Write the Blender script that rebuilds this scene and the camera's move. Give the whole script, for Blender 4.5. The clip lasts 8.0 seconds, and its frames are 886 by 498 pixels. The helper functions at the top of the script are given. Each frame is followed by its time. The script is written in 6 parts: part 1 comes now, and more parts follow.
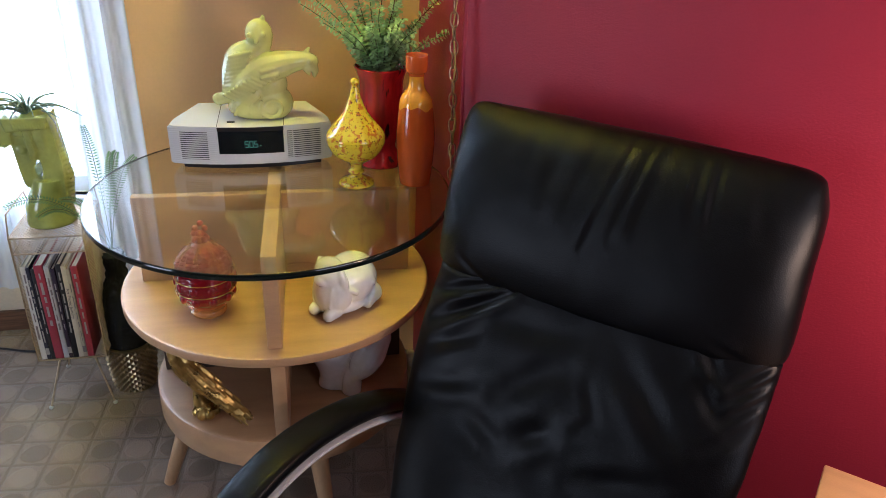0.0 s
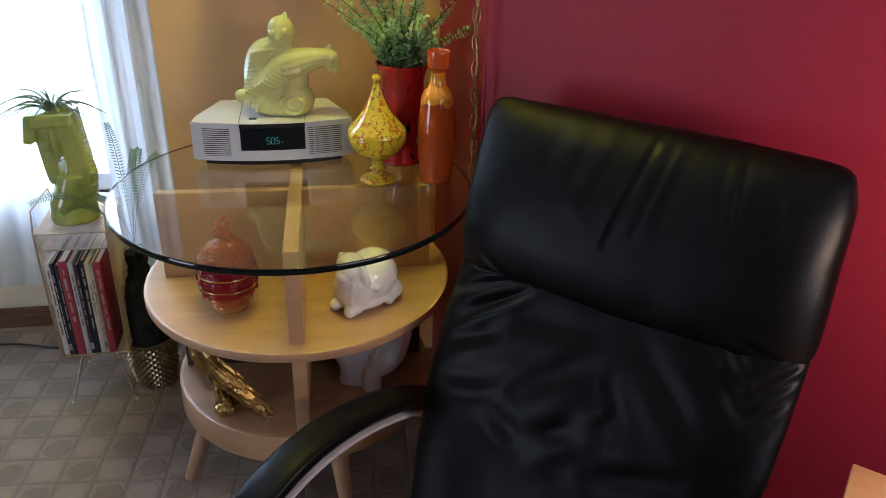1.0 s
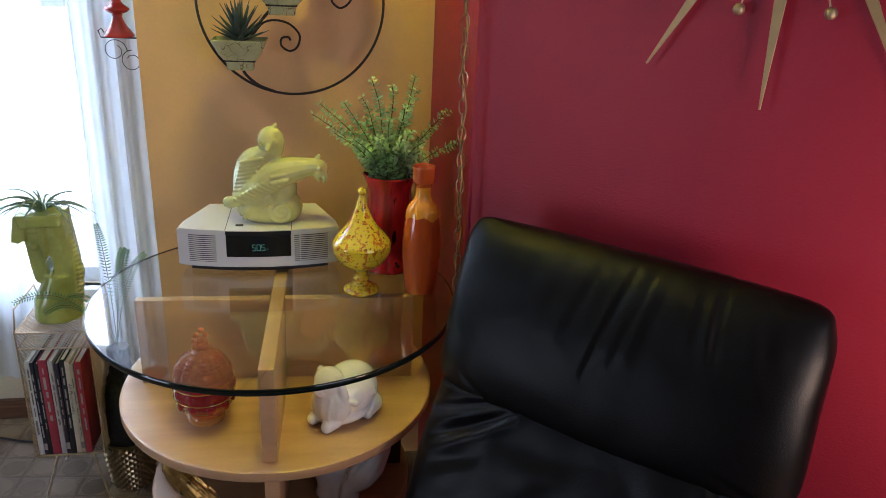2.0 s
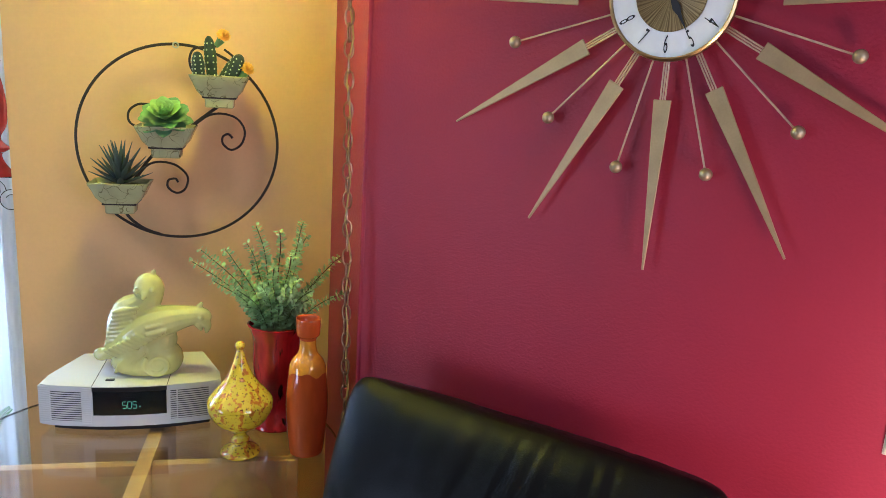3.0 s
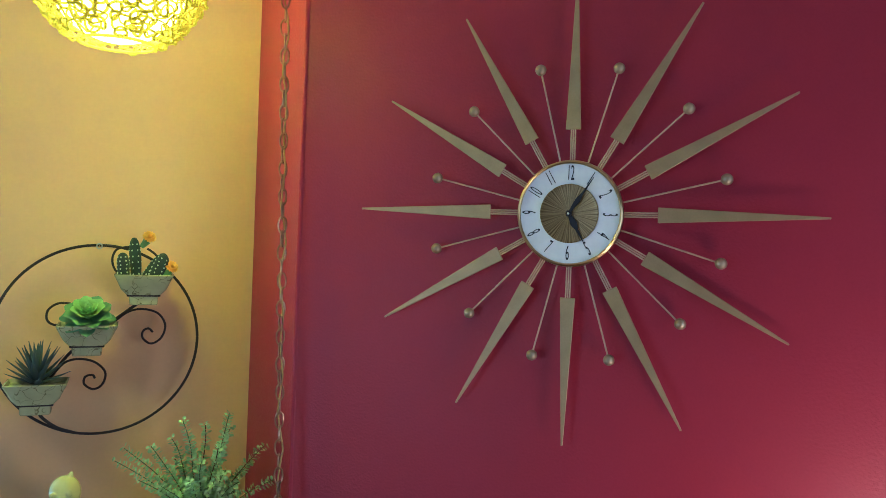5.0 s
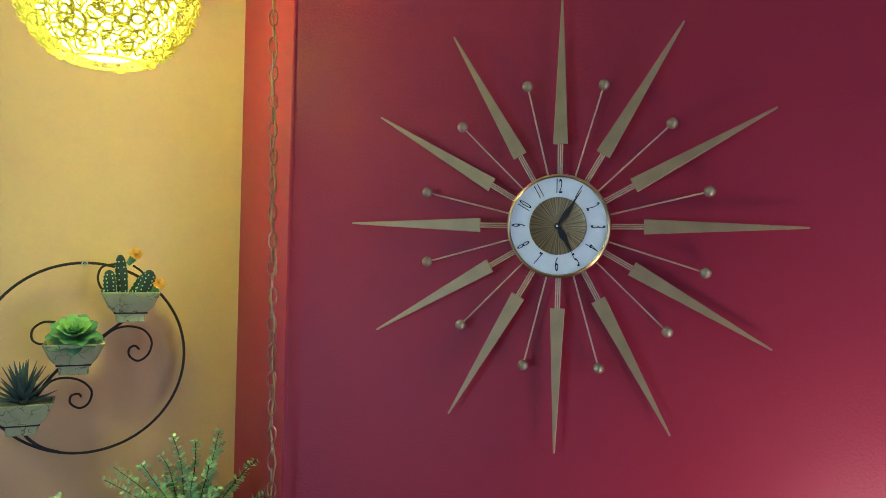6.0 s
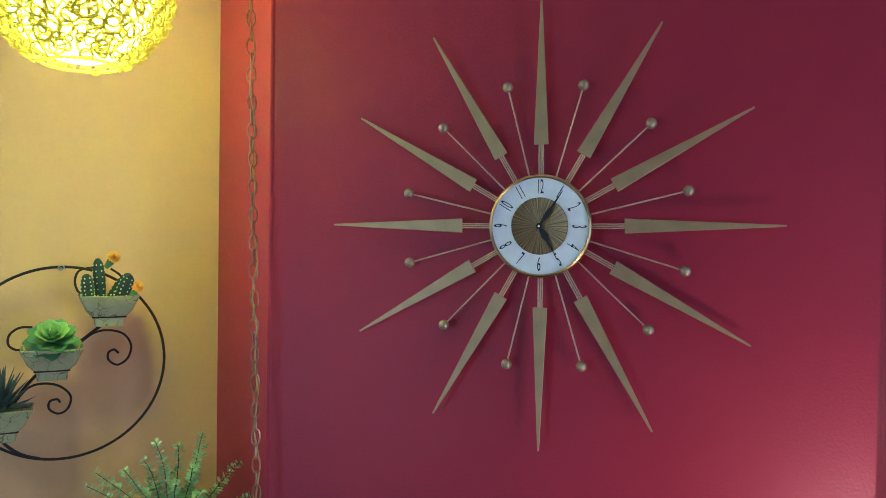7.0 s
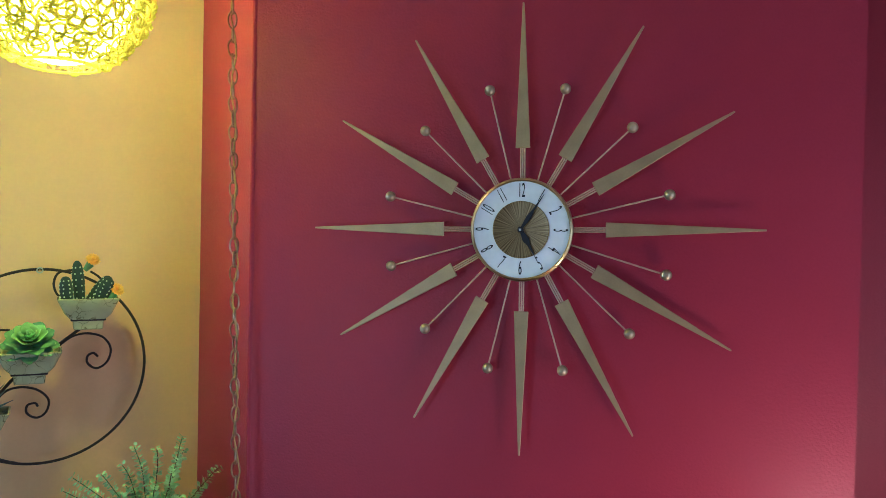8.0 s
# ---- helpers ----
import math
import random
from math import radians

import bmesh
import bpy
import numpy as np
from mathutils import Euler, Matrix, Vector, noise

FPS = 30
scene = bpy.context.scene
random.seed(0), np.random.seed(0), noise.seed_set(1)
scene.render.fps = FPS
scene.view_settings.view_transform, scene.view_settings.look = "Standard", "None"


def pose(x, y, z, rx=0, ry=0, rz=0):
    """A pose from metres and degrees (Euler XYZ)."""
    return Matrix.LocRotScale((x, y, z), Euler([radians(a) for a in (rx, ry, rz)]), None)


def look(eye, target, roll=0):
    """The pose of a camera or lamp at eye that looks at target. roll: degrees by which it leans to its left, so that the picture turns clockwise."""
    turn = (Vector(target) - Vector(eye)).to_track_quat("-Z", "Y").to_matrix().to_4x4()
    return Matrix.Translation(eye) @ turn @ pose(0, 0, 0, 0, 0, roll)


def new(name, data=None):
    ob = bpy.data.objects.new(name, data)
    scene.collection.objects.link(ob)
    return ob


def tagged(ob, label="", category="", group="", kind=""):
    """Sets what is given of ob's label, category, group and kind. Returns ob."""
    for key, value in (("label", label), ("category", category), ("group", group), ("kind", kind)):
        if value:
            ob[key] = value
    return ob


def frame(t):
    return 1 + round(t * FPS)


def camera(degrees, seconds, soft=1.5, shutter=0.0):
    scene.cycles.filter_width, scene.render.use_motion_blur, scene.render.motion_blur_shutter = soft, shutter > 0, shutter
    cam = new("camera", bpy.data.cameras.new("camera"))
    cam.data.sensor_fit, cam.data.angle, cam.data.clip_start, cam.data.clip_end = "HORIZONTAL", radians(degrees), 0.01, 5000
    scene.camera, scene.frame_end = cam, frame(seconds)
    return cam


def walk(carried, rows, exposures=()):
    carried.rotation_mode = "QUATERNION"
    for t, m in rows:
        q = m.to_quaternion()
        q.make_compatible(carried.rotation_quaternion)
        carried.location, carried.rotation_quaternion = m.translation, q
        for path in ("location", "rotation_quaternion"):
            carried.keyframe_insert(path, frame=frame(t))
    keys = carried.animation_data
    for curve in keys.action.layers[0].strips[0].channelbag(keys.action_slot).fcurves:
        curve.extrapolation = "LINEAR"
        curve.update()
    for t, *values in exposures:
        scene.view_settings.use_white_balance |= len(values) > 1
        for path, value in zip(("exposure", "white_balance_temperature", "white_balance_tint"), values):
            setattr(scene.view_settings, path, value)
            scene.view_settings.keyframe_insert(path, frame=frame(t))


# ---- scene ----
# ---- camera ----
cam = camera(60.2, 8.0, soft=0.65)
PATH = [
    (0.0, 0.6172, -1.4374, 1.4210, 62.778, -1.912, 32.638),
    (0.5, 0.6285, -1.4346, 1.4216, 62.911, -1.640, 33.212),
    (1.0, 0.6091, -1.4454, 1.4081, 62.896, -1.512, 33.770),
    (1.4, 0.6095, -1.4525, 1.4005, 63.309, -1.777, 34.358),
    (1.5, 0.6072, -1.4552, 1.3999, 63.481, -2.061, 34.500),
    (1.6, 0.6040, -1.4520, 1.4120, 63.890, -2.390, 34.629),
    (1.7, 0.6040, -1.4410, 1.4300, 64.440, -2.371, 34.596),
    (1.9, 0.6120, -1.4060, 1.4700, 66.820, -2.415, 34.571),
    (2.0, 0.6181, -1.3832, 1.4896, 68.226, -2.619, 34.544),
    (2.2, 0.6329, -1.3366, 1.5062, 71.249, -2.916, 34.295),
    (3.3, 0.6724, -1.1894, 1.5622, 78.261, -2.987, 30.185),
    (3.5, 0.6612, -1.2083, 1.5713, 79.669, -2.493, 29.162),
    (4.0, 0.6541, -1.2828, 1.5779, 82.305, -2.284, 25.118),
    (4.5, 0.6316, -1.3452, 1.6141, 85.581, -2.260, 22.792),
    (5.0, 0.6193, -1.3766, 1.6326, 88.584, -2.381, 21.189),
    (5.2, 0.6140, -1.3850, 1.6350, 89.250, -2.250, 20.450),
    (6.5, 0.5776, -1.4220, 1.6387, 89.302, -1.272, 17.997),
    (7.0, 0.5753, -1.4225, 1.6573, 88.734, -0.897, 16.928),
    (7.5, 0.5879, -1.4171, 1.6479, 89.302, -1.055, 16.644),
    (8.0, 0.5887, -1.4125, 1.6559, 89.063, -1.111, 16.160),
]
EXPOSURE = [(0.0, 0.47, 5300, 16), (0.5, 0.24, 5300, 16), (1.0, 0.09, 5300, 16), (1.4, -0.06, 5350, 16), (2.0, 0.0, 5350, 16), (3.4, 0.65, 4600, 14), (4.2, 0.42, 4420, 7), (5.0, 0.05, 4270, 3), (8.0, 0.11, 4180, 4)]
walk(cam, [(t, pose(x, y, z, rx, ry, rz)) for t, x, y, z, rx, ry, rz in PATH], EXPOSURE)

# ---- plan: U runs along the tan wall, N into it ----
TURN = 43.43
U = Vector((math.cos(radians(TURN)), math.sin(radians(TURN)), 0))
N = Vector((-U.y, U.x, 0))
O = Vector((-0.753, -0.016, 0))
CEIL = 2.6


def spot(s, v, z=0.0):
    """s metres along the tan wall, v metres out from it into the room."""
    return O + U * s - N * v + Vector((0, 0, z))


def facing(s, v, z=0.0, turn=0.0):
    """A pose whose x runs along the tan wall and whose -y looks into the room."""
    p = spot(s, v, z)
    return pose(p.x, p.y, p.z, 0, 0, TURN + turn)


# ---- light ----
world = bpy.data.worlds.new("world")
scene.world = world
world.use_nodes = True
sky = world.node_tree.nodes.new("ShaderNodeTexSky")
sky.sky_type, sky.sun_disc = "NISHITA", False
sky.sun_elevation, sky.sun_rotation = radians(35), radians(200)
world.node_tree.links.new(sky.outputs[0], world.node_tree.nodes["Background"].inputs[0])
world.node_tree.nodes["Background"].inputs[1].default_value = 0.1


def area(name, m, sx, sy, watts, colour):
    data = bpy.data.lights.new(name, "AREA")
    data.shape, data.size, data.size_y, data.energy, data.color = "RECTANGLE", sx, sy, watts, colour
    ob = new(name, data)
    ob.matrix_world = m
    return ob


# daylight in the curtained window, and an added fill lamp behind the camera
area("window_daylight", look(spot(-1.05, -0.50, 1.35), spot(-0.9, 1.0, 1.0)), 1.0, 1.5, 43, (0.84, 0.93, 1.0))
area("back_fill", look((-1.90, -3.98, 0.86), (-0.2, 0, 1.0)), 1.05, 1.5, 19, (0.90, 0.95, 1.0))
area("east_window_daylight", look((1.96, -1.0, 1.40), (-0.7, -0.1, 1.15)), 0.9, 1.1, 7.5, (1.0, 0.95, 0.90))
# the bulb of the hanging lamp, and the lamp over the side table
bulb = bpy.data.lights.new("hanging_bulb", "POINT")
bulb.energy, bulb.color, bulb.shadow_soft_size = 24, (1.0, 0.875, 0.06), 0.08
new("hanging_bulb", bulb).location = spot(0.03, 0.34, 2.07)
side = bpy.data.lights.new("side_lamp_bulb", "POINT")
side.energy, side.color, side.shadow_soft_size = 13, (1.0, 0.62, 0.36), 0.07
new("side_lamp_bulb", side).location = (1.02, -0.40, 0.98)

# ---- materials ----


def mat(name, colour, rough=0.5, metal=0.0, vary=0.12, scale=8.0, bump=0.0, bump_scale=60.0, coat=0.0, second=None, mix=(0.45, 0.6), fine=0.05, stretch=(1, 1, 1), detail=4.0):
    """A surface with two scales of variation in colour, and a fine relief."""
    m = bpy.data.materials.new(name)
    m.use_nodes = True
    t = m.node_tree
    b = t.nodes["Principled BSDF"]
    co = t.nodes.new("ShaderNodeTexCoord")
    mp = t.nodes.new("ShaderNodeMapping")
    mp.inputs["Scale"].default_value = stretch
    t.links.new(co.outputs["Object"], mp.inputs["Vector"])
    n1 = t.nodes.new("ShaderNodeTexNoise")
    n1.inputs["Scale"].default_value, n1.inputs["Detail"].default_value = scale, detail
    n2 = t.nodes.new("ShaderNodeTexNoise")
    n2.inputs["Scale"].default_value, n2.inputs["Detail"].default_value = bump_scale, 3
    for n in (n1, n2):
        t.links.new(mp.outputs[0], n.inputs["Vector"])
    r = t.nodes.new("ShaderNodeValToRGB")
    c2 = second if second else tuple(c * (1 - vary) for c in colour)
    c1 = colour if second else tuple(min(1, c * (1 + vary * 0.6)) for c in colour)
    r.color_ramp.elements[0].position, r.color_ramp.elements[1].position = (mix if second else (0.3, 0.7))
    r.color_ramp.elements[0].color, r.color_ramp.elements[1].color = (*c2, 1), (*c1, 1)
    t.links.new(n1.outputs[0], r.inputs[0])
    hs = t.nodes.new("ShaderNodeHueSaturation")
    mr = t.nodes.new("ShaderNodeMapRange")
    mr.inputs[3].default_value, mr.inputs[4].default_value = 1 - fine * 2, 1 + fine * 2
    t.links.new(n2.outputs[0], mr.inputs[0])
    t.links.new(mr.outputs[0], hs.inputs["Value"])
    t.links.new(r.outputs[0], hs.inputs["Color"])
    t.links.new(hs.outputs[0], b.inputs["Base Color"])
    b.inputs["Roughness"].default_value, b.inputs["Metallic"].default_value = rough, metal
    b.inputs["Coat Weight"].default_value, b.inputs["Coat Roughness"].default_value = coat, 0.05
    rr = t.nodes.new("ShaderNodeMapRange")
    rr.inputs[3].default_value, rr.inputs[4].default_value = max(0.02, rough * 0.85), min(1, rough * 1.15)
    t.links.new(n1.outputs[0], rr.inputs[0])
    t.links.new(rr.outputs[0], b.inputs["Roughness"])
    if bump:
        bp = t.nodes.new("ShaderNodeBump")
        bp.inputs["Strength"].default_value, bp.inputs["Distance"].default_value = bump, 0.002
        t.links.new(n2.outputs[0], bp.inputs["Height"])
        t.links.new(bp.outputs[0], b.inputs["Normal"])
    return m


def glass_mat(name, colour, rough=0.0, ior=1.45):
    m = bpy.data.materials.new(name)
    m.use_nodes = True
    b = m.node_tree.nodes["Principled BSDF"]
    b.inputs["Base Color"].default_value, b.inputs["Roughness"].default_value = (*colour, 1), rough
    b.inputs["Transmission Weight"].default_value, b.inputs["IOR"].default_value = 1.0, ior
    return m


def glow_mat(name, colour, strength):
    m = bpy.data.materials.new(name)
    m.use_nodes = True
    b = m.node_tree.nodes["Principled BSDF"]
    b.inputs["Base Color"].default_value = (*colour, 1)
    b.inputs["Emission Color"].default_value, b.inputs["Emission Strength"].default_value = (*colour, 1), strength
    return m


RED = mat("red_wall_paint", (0.285, 0.0185, 0.043), 0.42, vary=0.06, scale=3, bump=0.52, bump_scale=200, fine=0.03)
RED.node_tree.nodes["Principled BSDF"].inputs["Specular IOR Level"].default_value = 0.33
TAN = mat("tan_wall_paint", (0.72, 0.452, 0.215), 0.55, vary=0.04, scale=2, bump=0.12, bump_scale=120, fine=0.02)
CREAM = mat("cream_wall_paint", (0.70, 0.60, 0.42), 0.6, vary=0.05, scale=3, bump=0.15, bump_scale=140)
WHITE_PAINT = mat("white_ceiling_paint", (0.80, 0.79, 0.76), 0.7, vary=0.03, scale=3, bump=0.2, bump_scale=120)
TRIM = mat("stained_oak_trim", (0.17, 0.085, 0.045), 0.45, vary=0.35, scale=14, stretch=(1, 1, 12), bump=0.2, bump_scale=90)
MAPLE = mat("blond_maple", (0.50, 0.298, 0.155), 0.32, vary=0.13, scale=5, stretch=(1, 6, 6), bump=0.06, bump_scale=160, coat=0.25)
MAPLE_LEG = mat("blond_maple_leg", (0.50, 0.31, 0.16), 0.38, vary=0.2, scale=9, stretch=(6, 6, 1), bump=0.08, bump_scale=160, coat=0.15)
LEATHER = mat("black_leather", (0.003, 0.003, 0.004), 0.36, vary=0.3, scale=7, bump=0.26, bump_scale=420, fine=0.1)
ARM_LEATHER = mat("smooth_black_leather", (0.006, 0.006, 0.007), 0.32, vary=0.3, scale=7, bump=0.12, bump_scale=420, fine=0.1)
for _m in (LEATHER, ARM_LEATHER):
    _m.node_tree.nodes["Principled BSDF"].inputs["Specular IOR Level"].default_value = 0.17
GREY_STRIP = mat("silver_grey_plywood", (0.58, 0.55, 0.57), 0.4, vary=0.1, scale=12, bump=0.1)
BLACK_PLASTIC = mat("black_plastic", (0.012, 0.012, 0.014), 0.35, vary=0.1, bump=0.05)

# ---- mesh helpers ----


def mesh_of(bm, name, smooth=True, angle=40):
    bmesh.ops.recalc_face_normals(bm, faces=bm.faces[:])
    me = bpy.data.meshes.new(name)
    if smooth:
        for f in bm.faces:
            f.smooth = True
        lim = radians(angle)
        for e in bm.edges:
            if len(e.link_faces) == 2 and e.calc_face_angle(0) > lim:
                e.smooth = False
    bm.to_mesh(me)
    bm.free()
    return me


def part(name, bm, material, parent, label="", m=None, smooth=True, angle=40):
    ob = new(name, mesh_of(bm, name, smooth, angle))
    ob.data.materials.append(material)
    ob.parent = parent
    if m is not None:
        ob.matrix_local = m
    return tagged(ob, label)


def thing(name, label, category, m, group=""):
    ob = new(name)
    ob.empty_display_size = 0.05
    ob.matrix_world = m
    return tagged(ob, label, category, group)


def setting(name, bm, material, smooth=False, label=""):
    ob = new(name, mesh_of(bm, name, smooth))
    ob.data.materials.append(material)
    return tagged(ob, label, kind="structure")


def box(x0, x1, y0, y1, z0, z1, bevel=0.0, seg=2, bm=None):
    b = bmesh.new()
    bmesh.ops.create_cube(b, size=1, matrix=Matrix.LocRotScale(((x0 + x1) / 2, (y0 + y1) / 2, (z0 + z1) / 2), None, (x1 - x0, y1 - y0, z1 - z0)))
    if bevel:
        bmesh.ops.bevel(b, geom=b.edges[:], offset=bevel, segments=seg, affect="EDGES", profile=0.5)
    return join(bm, b)


def join(bm, other, m=None):
    """other's faces are added to bm (or other is given back), moved by m."""
    if m is not None:
        bmesh.ops.transform(other, matrix=m, verts=other.verts[:])
    if bm is None:
        return other
    me = bpy.data.meshes.new("tmp")
    other.to_mesh(me)
    other.free()
    bm.from_mesh(me)
    bpy.data.meshes.remove(me)
    return bm


def lathe(profile, steps=48, closed=False):
    """A turned shape from (radius, height) pairs."""
    bm = bmesh.new()
    rings = []
    for r, z in profile:
        if r < 1e-5:
            rings.append([bm.verts.new((0, 0, z))])
        else:
            rings.append([bm.verts.new((r * math.cos(2 * math.pi * i / steps), r * math.sin(2 * math.pi * i / steps), z)) for i in range(steps)])
    for a, b in zip(rings, rings[1:]):
        for i in range(steps):
            j = (i + 1) % steps
            if len(a) == 1 and len(b) == 1:
                continue
            if len(a) == 1:
                bm.faces.new((a[0], b[j], b[i]))
            elif len(b) == 1:
                bm.faces.new((a[i], a[j], b[0]))
            else:
                bm.faces.new((a[i], a[j], b[j], b[i]))
    return bm


def smooth_profile(pts, n=6):
    """Catmull-Rom through (radius, height) pairs."""
    out = []
    for i in range(len(pts) - 1):
        p = [pts[max(0, i - 1)], pts[i], pts[i + 1], pts[min(len(pts) - 1, i + 2)]]
        for k in range(n):
            t = k / n
            q = [0.5 * (2 * p[1][a] + (p[2][a] - p[0][a]) * t + (2 * p[0][a] - 5 * p[1][a] + 4 * p[2][a] - p[3][a]) * t * t + (3 * p[1][a] - p[0][a] - 3 * p[2][a] + p[3][a]) * t ** 3) for a in range(len(pts[0]))]
            out.append(tuple(q))
    out.append(tuple(pts[-1]))
    return out


def tube(points, radius, steps=8, closed=False, bm=None, radii=None):
    """A round bar along points."""
    b = bmesh.new()
    pts = [Vector(p) for p in points]
    n = len(pts)
    rings = []
    up = None
    for i, p in enumerate(pts):
        a = pts[(i - 1) % n] if closed or i else p
        c = pts[(i + 1) % n] if closed or i < n - 1 else p
        d = (c - a).normalized()
        if up is None:
            up = d.orthogonal().normalized()
        up = (up - d * up.dot(d)).normalized()
        w = d.cross(up)
        r = radii[i] if radii else radius
        rings.append([b.verts.new(p + (up * math.cos(2 * math.pi * k / steps) + w * math.sin(2 * math.pi * k / steps)) * r) for k in range(steps)])
    pairs = list(zip(rings, rings[1:])) + ([(rings[-1], rings[0])] if closed else [])
    for a, c in pairs:
        for k in range(steps):
            j = (k + 1) % steps
            b.faces.new((a[k], a[j], c[j], c[k]))
    if not closed:
        b.faces.new(rings[0][::-1])
        b.faces.new(rings[-1])
    return join(bm, b)


def prism(outline, z0, z1, bm=None):
    """An upright solid over a plan outline."""
    b = bmesh.new()
    lo = [b.verts.new((x, y, z0)) for x, y in outline]
    hi = [b.verts.new((x, y, z1)) for x, y in outline]
    n = len(outline)
    b.faces.new(lo[::-1])
    b.faces.new(hi)
    for i in range(n):
        b.faces.new((lo[i], lo[(i + 1) % n], hi[(i + 1) % n], hi[i]))
    return join(bm, b)


def ball(r, m=None, bm=None, u=16, v=10, scale=(1, 1, 1)):
    b = bmesh.new()
    bmesh.ops.create_uvsphere(b, u_segments=u, v_segments=v, radius=r, matrix=Matrix.Diagonal((*scale, 1)))
    return join(bm, b, m)


def wall_between(name, a, b, thick, z0, z1, material, side=1, label=""):
    """A wall whose seen face runs from a to b; its thickness lies to the left of that way (side=1)."""
    a, b = Vector(a[:2]), Vector(b[:2])
    d = (b - a).normalized()
    n = Vector((-d.y, d.x)) * thick * side
    return setting(name, prism([a, b, b + n, a + n], z0, z1), material, label=label)
# ---- the room's shell ----
BACK = -0.05          # the tan wall's face, behind the hanging ring
WIN = -0.352          # the window wall's face
CORNER = Vector((-0.531, 0.263, 0))
EDGE = Vector((-0.236, 0.0, 0))
R_EDGE = Vector((0.903, 0.0, 0))
S_LEFT = -0.37


def carpet_mat():
    """Cut and loop carpet: discs of pile in a square lattice."""
    m = bpy.data.materials.new("patterned_carpet")
    m.use_nodes = True
    t = m.node_tree
    L = t.links.new
    b = t.nodes["Principled BSDF"]
    co = t.nodes.new("ShaderNodeTexCoord")
    mp = t.nodes.new("ShaderNodeMapping")
    mp.inputs["Rotation"].default_value = (0, 0, radians(-39))
    mp.inputs["Scale"].default_value = (1 / 0.087, 1 / 0.087, 1)
    L(co.outputs["Object"], mp.inputs["Vector"])
    wob = t.nodes.new("ShaderNodeTexNoise")
    wob.inputs["Scale"].default_value = 7
    L(mp.outputs[0], wob.inputs["Vector"])
    add = t.nodes.new("ShaderNodeVectorMath")
    add.operation = "MULTIPLY_ADD"
    add.inputs[1].default_value = (0.10, 0.10, 0)
    L(wob.outputs["Color"], add.inputs[0])
    L(mp.outputs[0], add.inputs[2])

    def op(kind, a, c=None, v=None, v0=None):
        n = t.nodes.new("ShaderNodeMath")
        n.operation = kind
        if a is None:
            n.inputs[0].default_value = v0
        else:
            L(a, n.inputs[0])
        if c is not None:
            L(c, n.inputs[1])
        elif v is not None:
            n.inputs[1].default_value = v
        return n.outputs[0]

    sp = t.nodes.new("ShaderNodeSeparateXYZ")
    L(add.outputs[0], sp.inputs[0])
    fx, fy = op("SUBTRACT", op("FRACT", sp.outputs[0]), v=0.5), op("SUBTRACT", op("FRACT", sp.outputs[1]), v=0.5)
    rad = op("SQRT", op("ADD", op("MULTIPLY", fx, fx), op("MULTIPLY", fy, fy)))
    disc = t.nodes.new("ShaderNodeMapRange")
    disc.interpolation_type = "SMOOTHSTEP"
    disc.inputs[1].default_value, disc.inputs[2].default_value, disc.inputs[3].default_value, disc.inputs[4].default_value = 0.36, 0.42, 1.0, 0.0
    L(rad, disc.inputs[0])
    edge = op("MAXIMUM", op("ABSOLUTE", fx), op("ABSOLUTE", fy))
    line = t.nodes.new("ShaderNodeMapRange")
    line.inputs[1].default_value, line.inputs[2].default_value, line.inputs[3].default_value, line.inputs[4].default_value = 0.43, 0.47, 0.0, 1.0
    L(edge, line.inputs[0])
    chk = t.nodes.new("ShaderNodeTexChecker")
    chk.inputs["Scale"].default_value = 1.0
    L(add.outputs[0], chk.inputs["Vector"])
    fine = t.nodes.new("ShaderNodeTexNoise")
    fine.inputs["Scale"].default_value, fine.inputs["Detail"].default_value = 420, 2
    L(co.outputs["Object"], fine.inputs["Vector"])
    stain = t.nodes.new("ShaderNodeTexNoise")
    stain.inputs["Scale"].default_value = 5
    L(co.outputs["Object"], stain.inputs["Vector"])

    def mixc(f, c1, c2):
        n = t.nodes.new("ShaderNodeMixRGB")
        for s, c in ((1, c1), (2, c2)):
            if isinstance(c, tuple):
                n.inputs[s].default_value = (*c, 1)
            else:
                L(c, n.inputs[s])
        if isinstance(f, float):
            n.inputs[0].default_value = f
        else:
            L(f, n.inputs[0])
        return n

    discs = mixc(chk.outputs["Fac"], (0.188, 0.133, 0.085), (0.280, 0.208, 0.140))
    ground = mixc(line.outputs[0], (0.240, 0.178, 0.120), (0.195, 0.142, 0.092))
    both = mixc(disc.outputs[0], ground.outputs[0], discs.outputs[0])
    mul = mixc(1.0, both.outputs[0], (1, 1, 1))
    mul.blend_type = "MULTIPLY"
    sh = t.nodes.new("ShaderNodeMapRange")
    sh.inputs[1].default_value, sh.inputs[2].default_value, sh.inputs[3].default_value, sh.inputs[4].default_value = 0.3, 0.7, 0.72, 1.15
    L(fine.outputs[0], sh.inputs[0])
    s2 = t.nodes.new("ShaderNodeMapRange")
    s2.inputs[1].default_value, s2.inputs[2].default_value, s2.inputs[3].default_value, s2.inputs[4].default_value = 0.3, 0.7, 0.92, 1.06
    L(stain.outputs[0], s2.inputs[0])
    L(op("MULTIPLY", sh.outputs[0], s2.outputs[0]), mul.inputs[2])
    L(mul.outputs[0], b.inputs["Base Color"])
    b.inputs["Roughness"].default_value = 0.95
    b.inputs["Sheen Weight"].default_value = 0.2
    h = op("ADD", op("MULTIPLY", op("SUBTRACT", disc.outputs[0], line.outputs[0]), v=0.6), op("MULTIPLY", fine.outputs[0], v=0.8))
    bp = t.nodes.new("ShaderNodeBump")
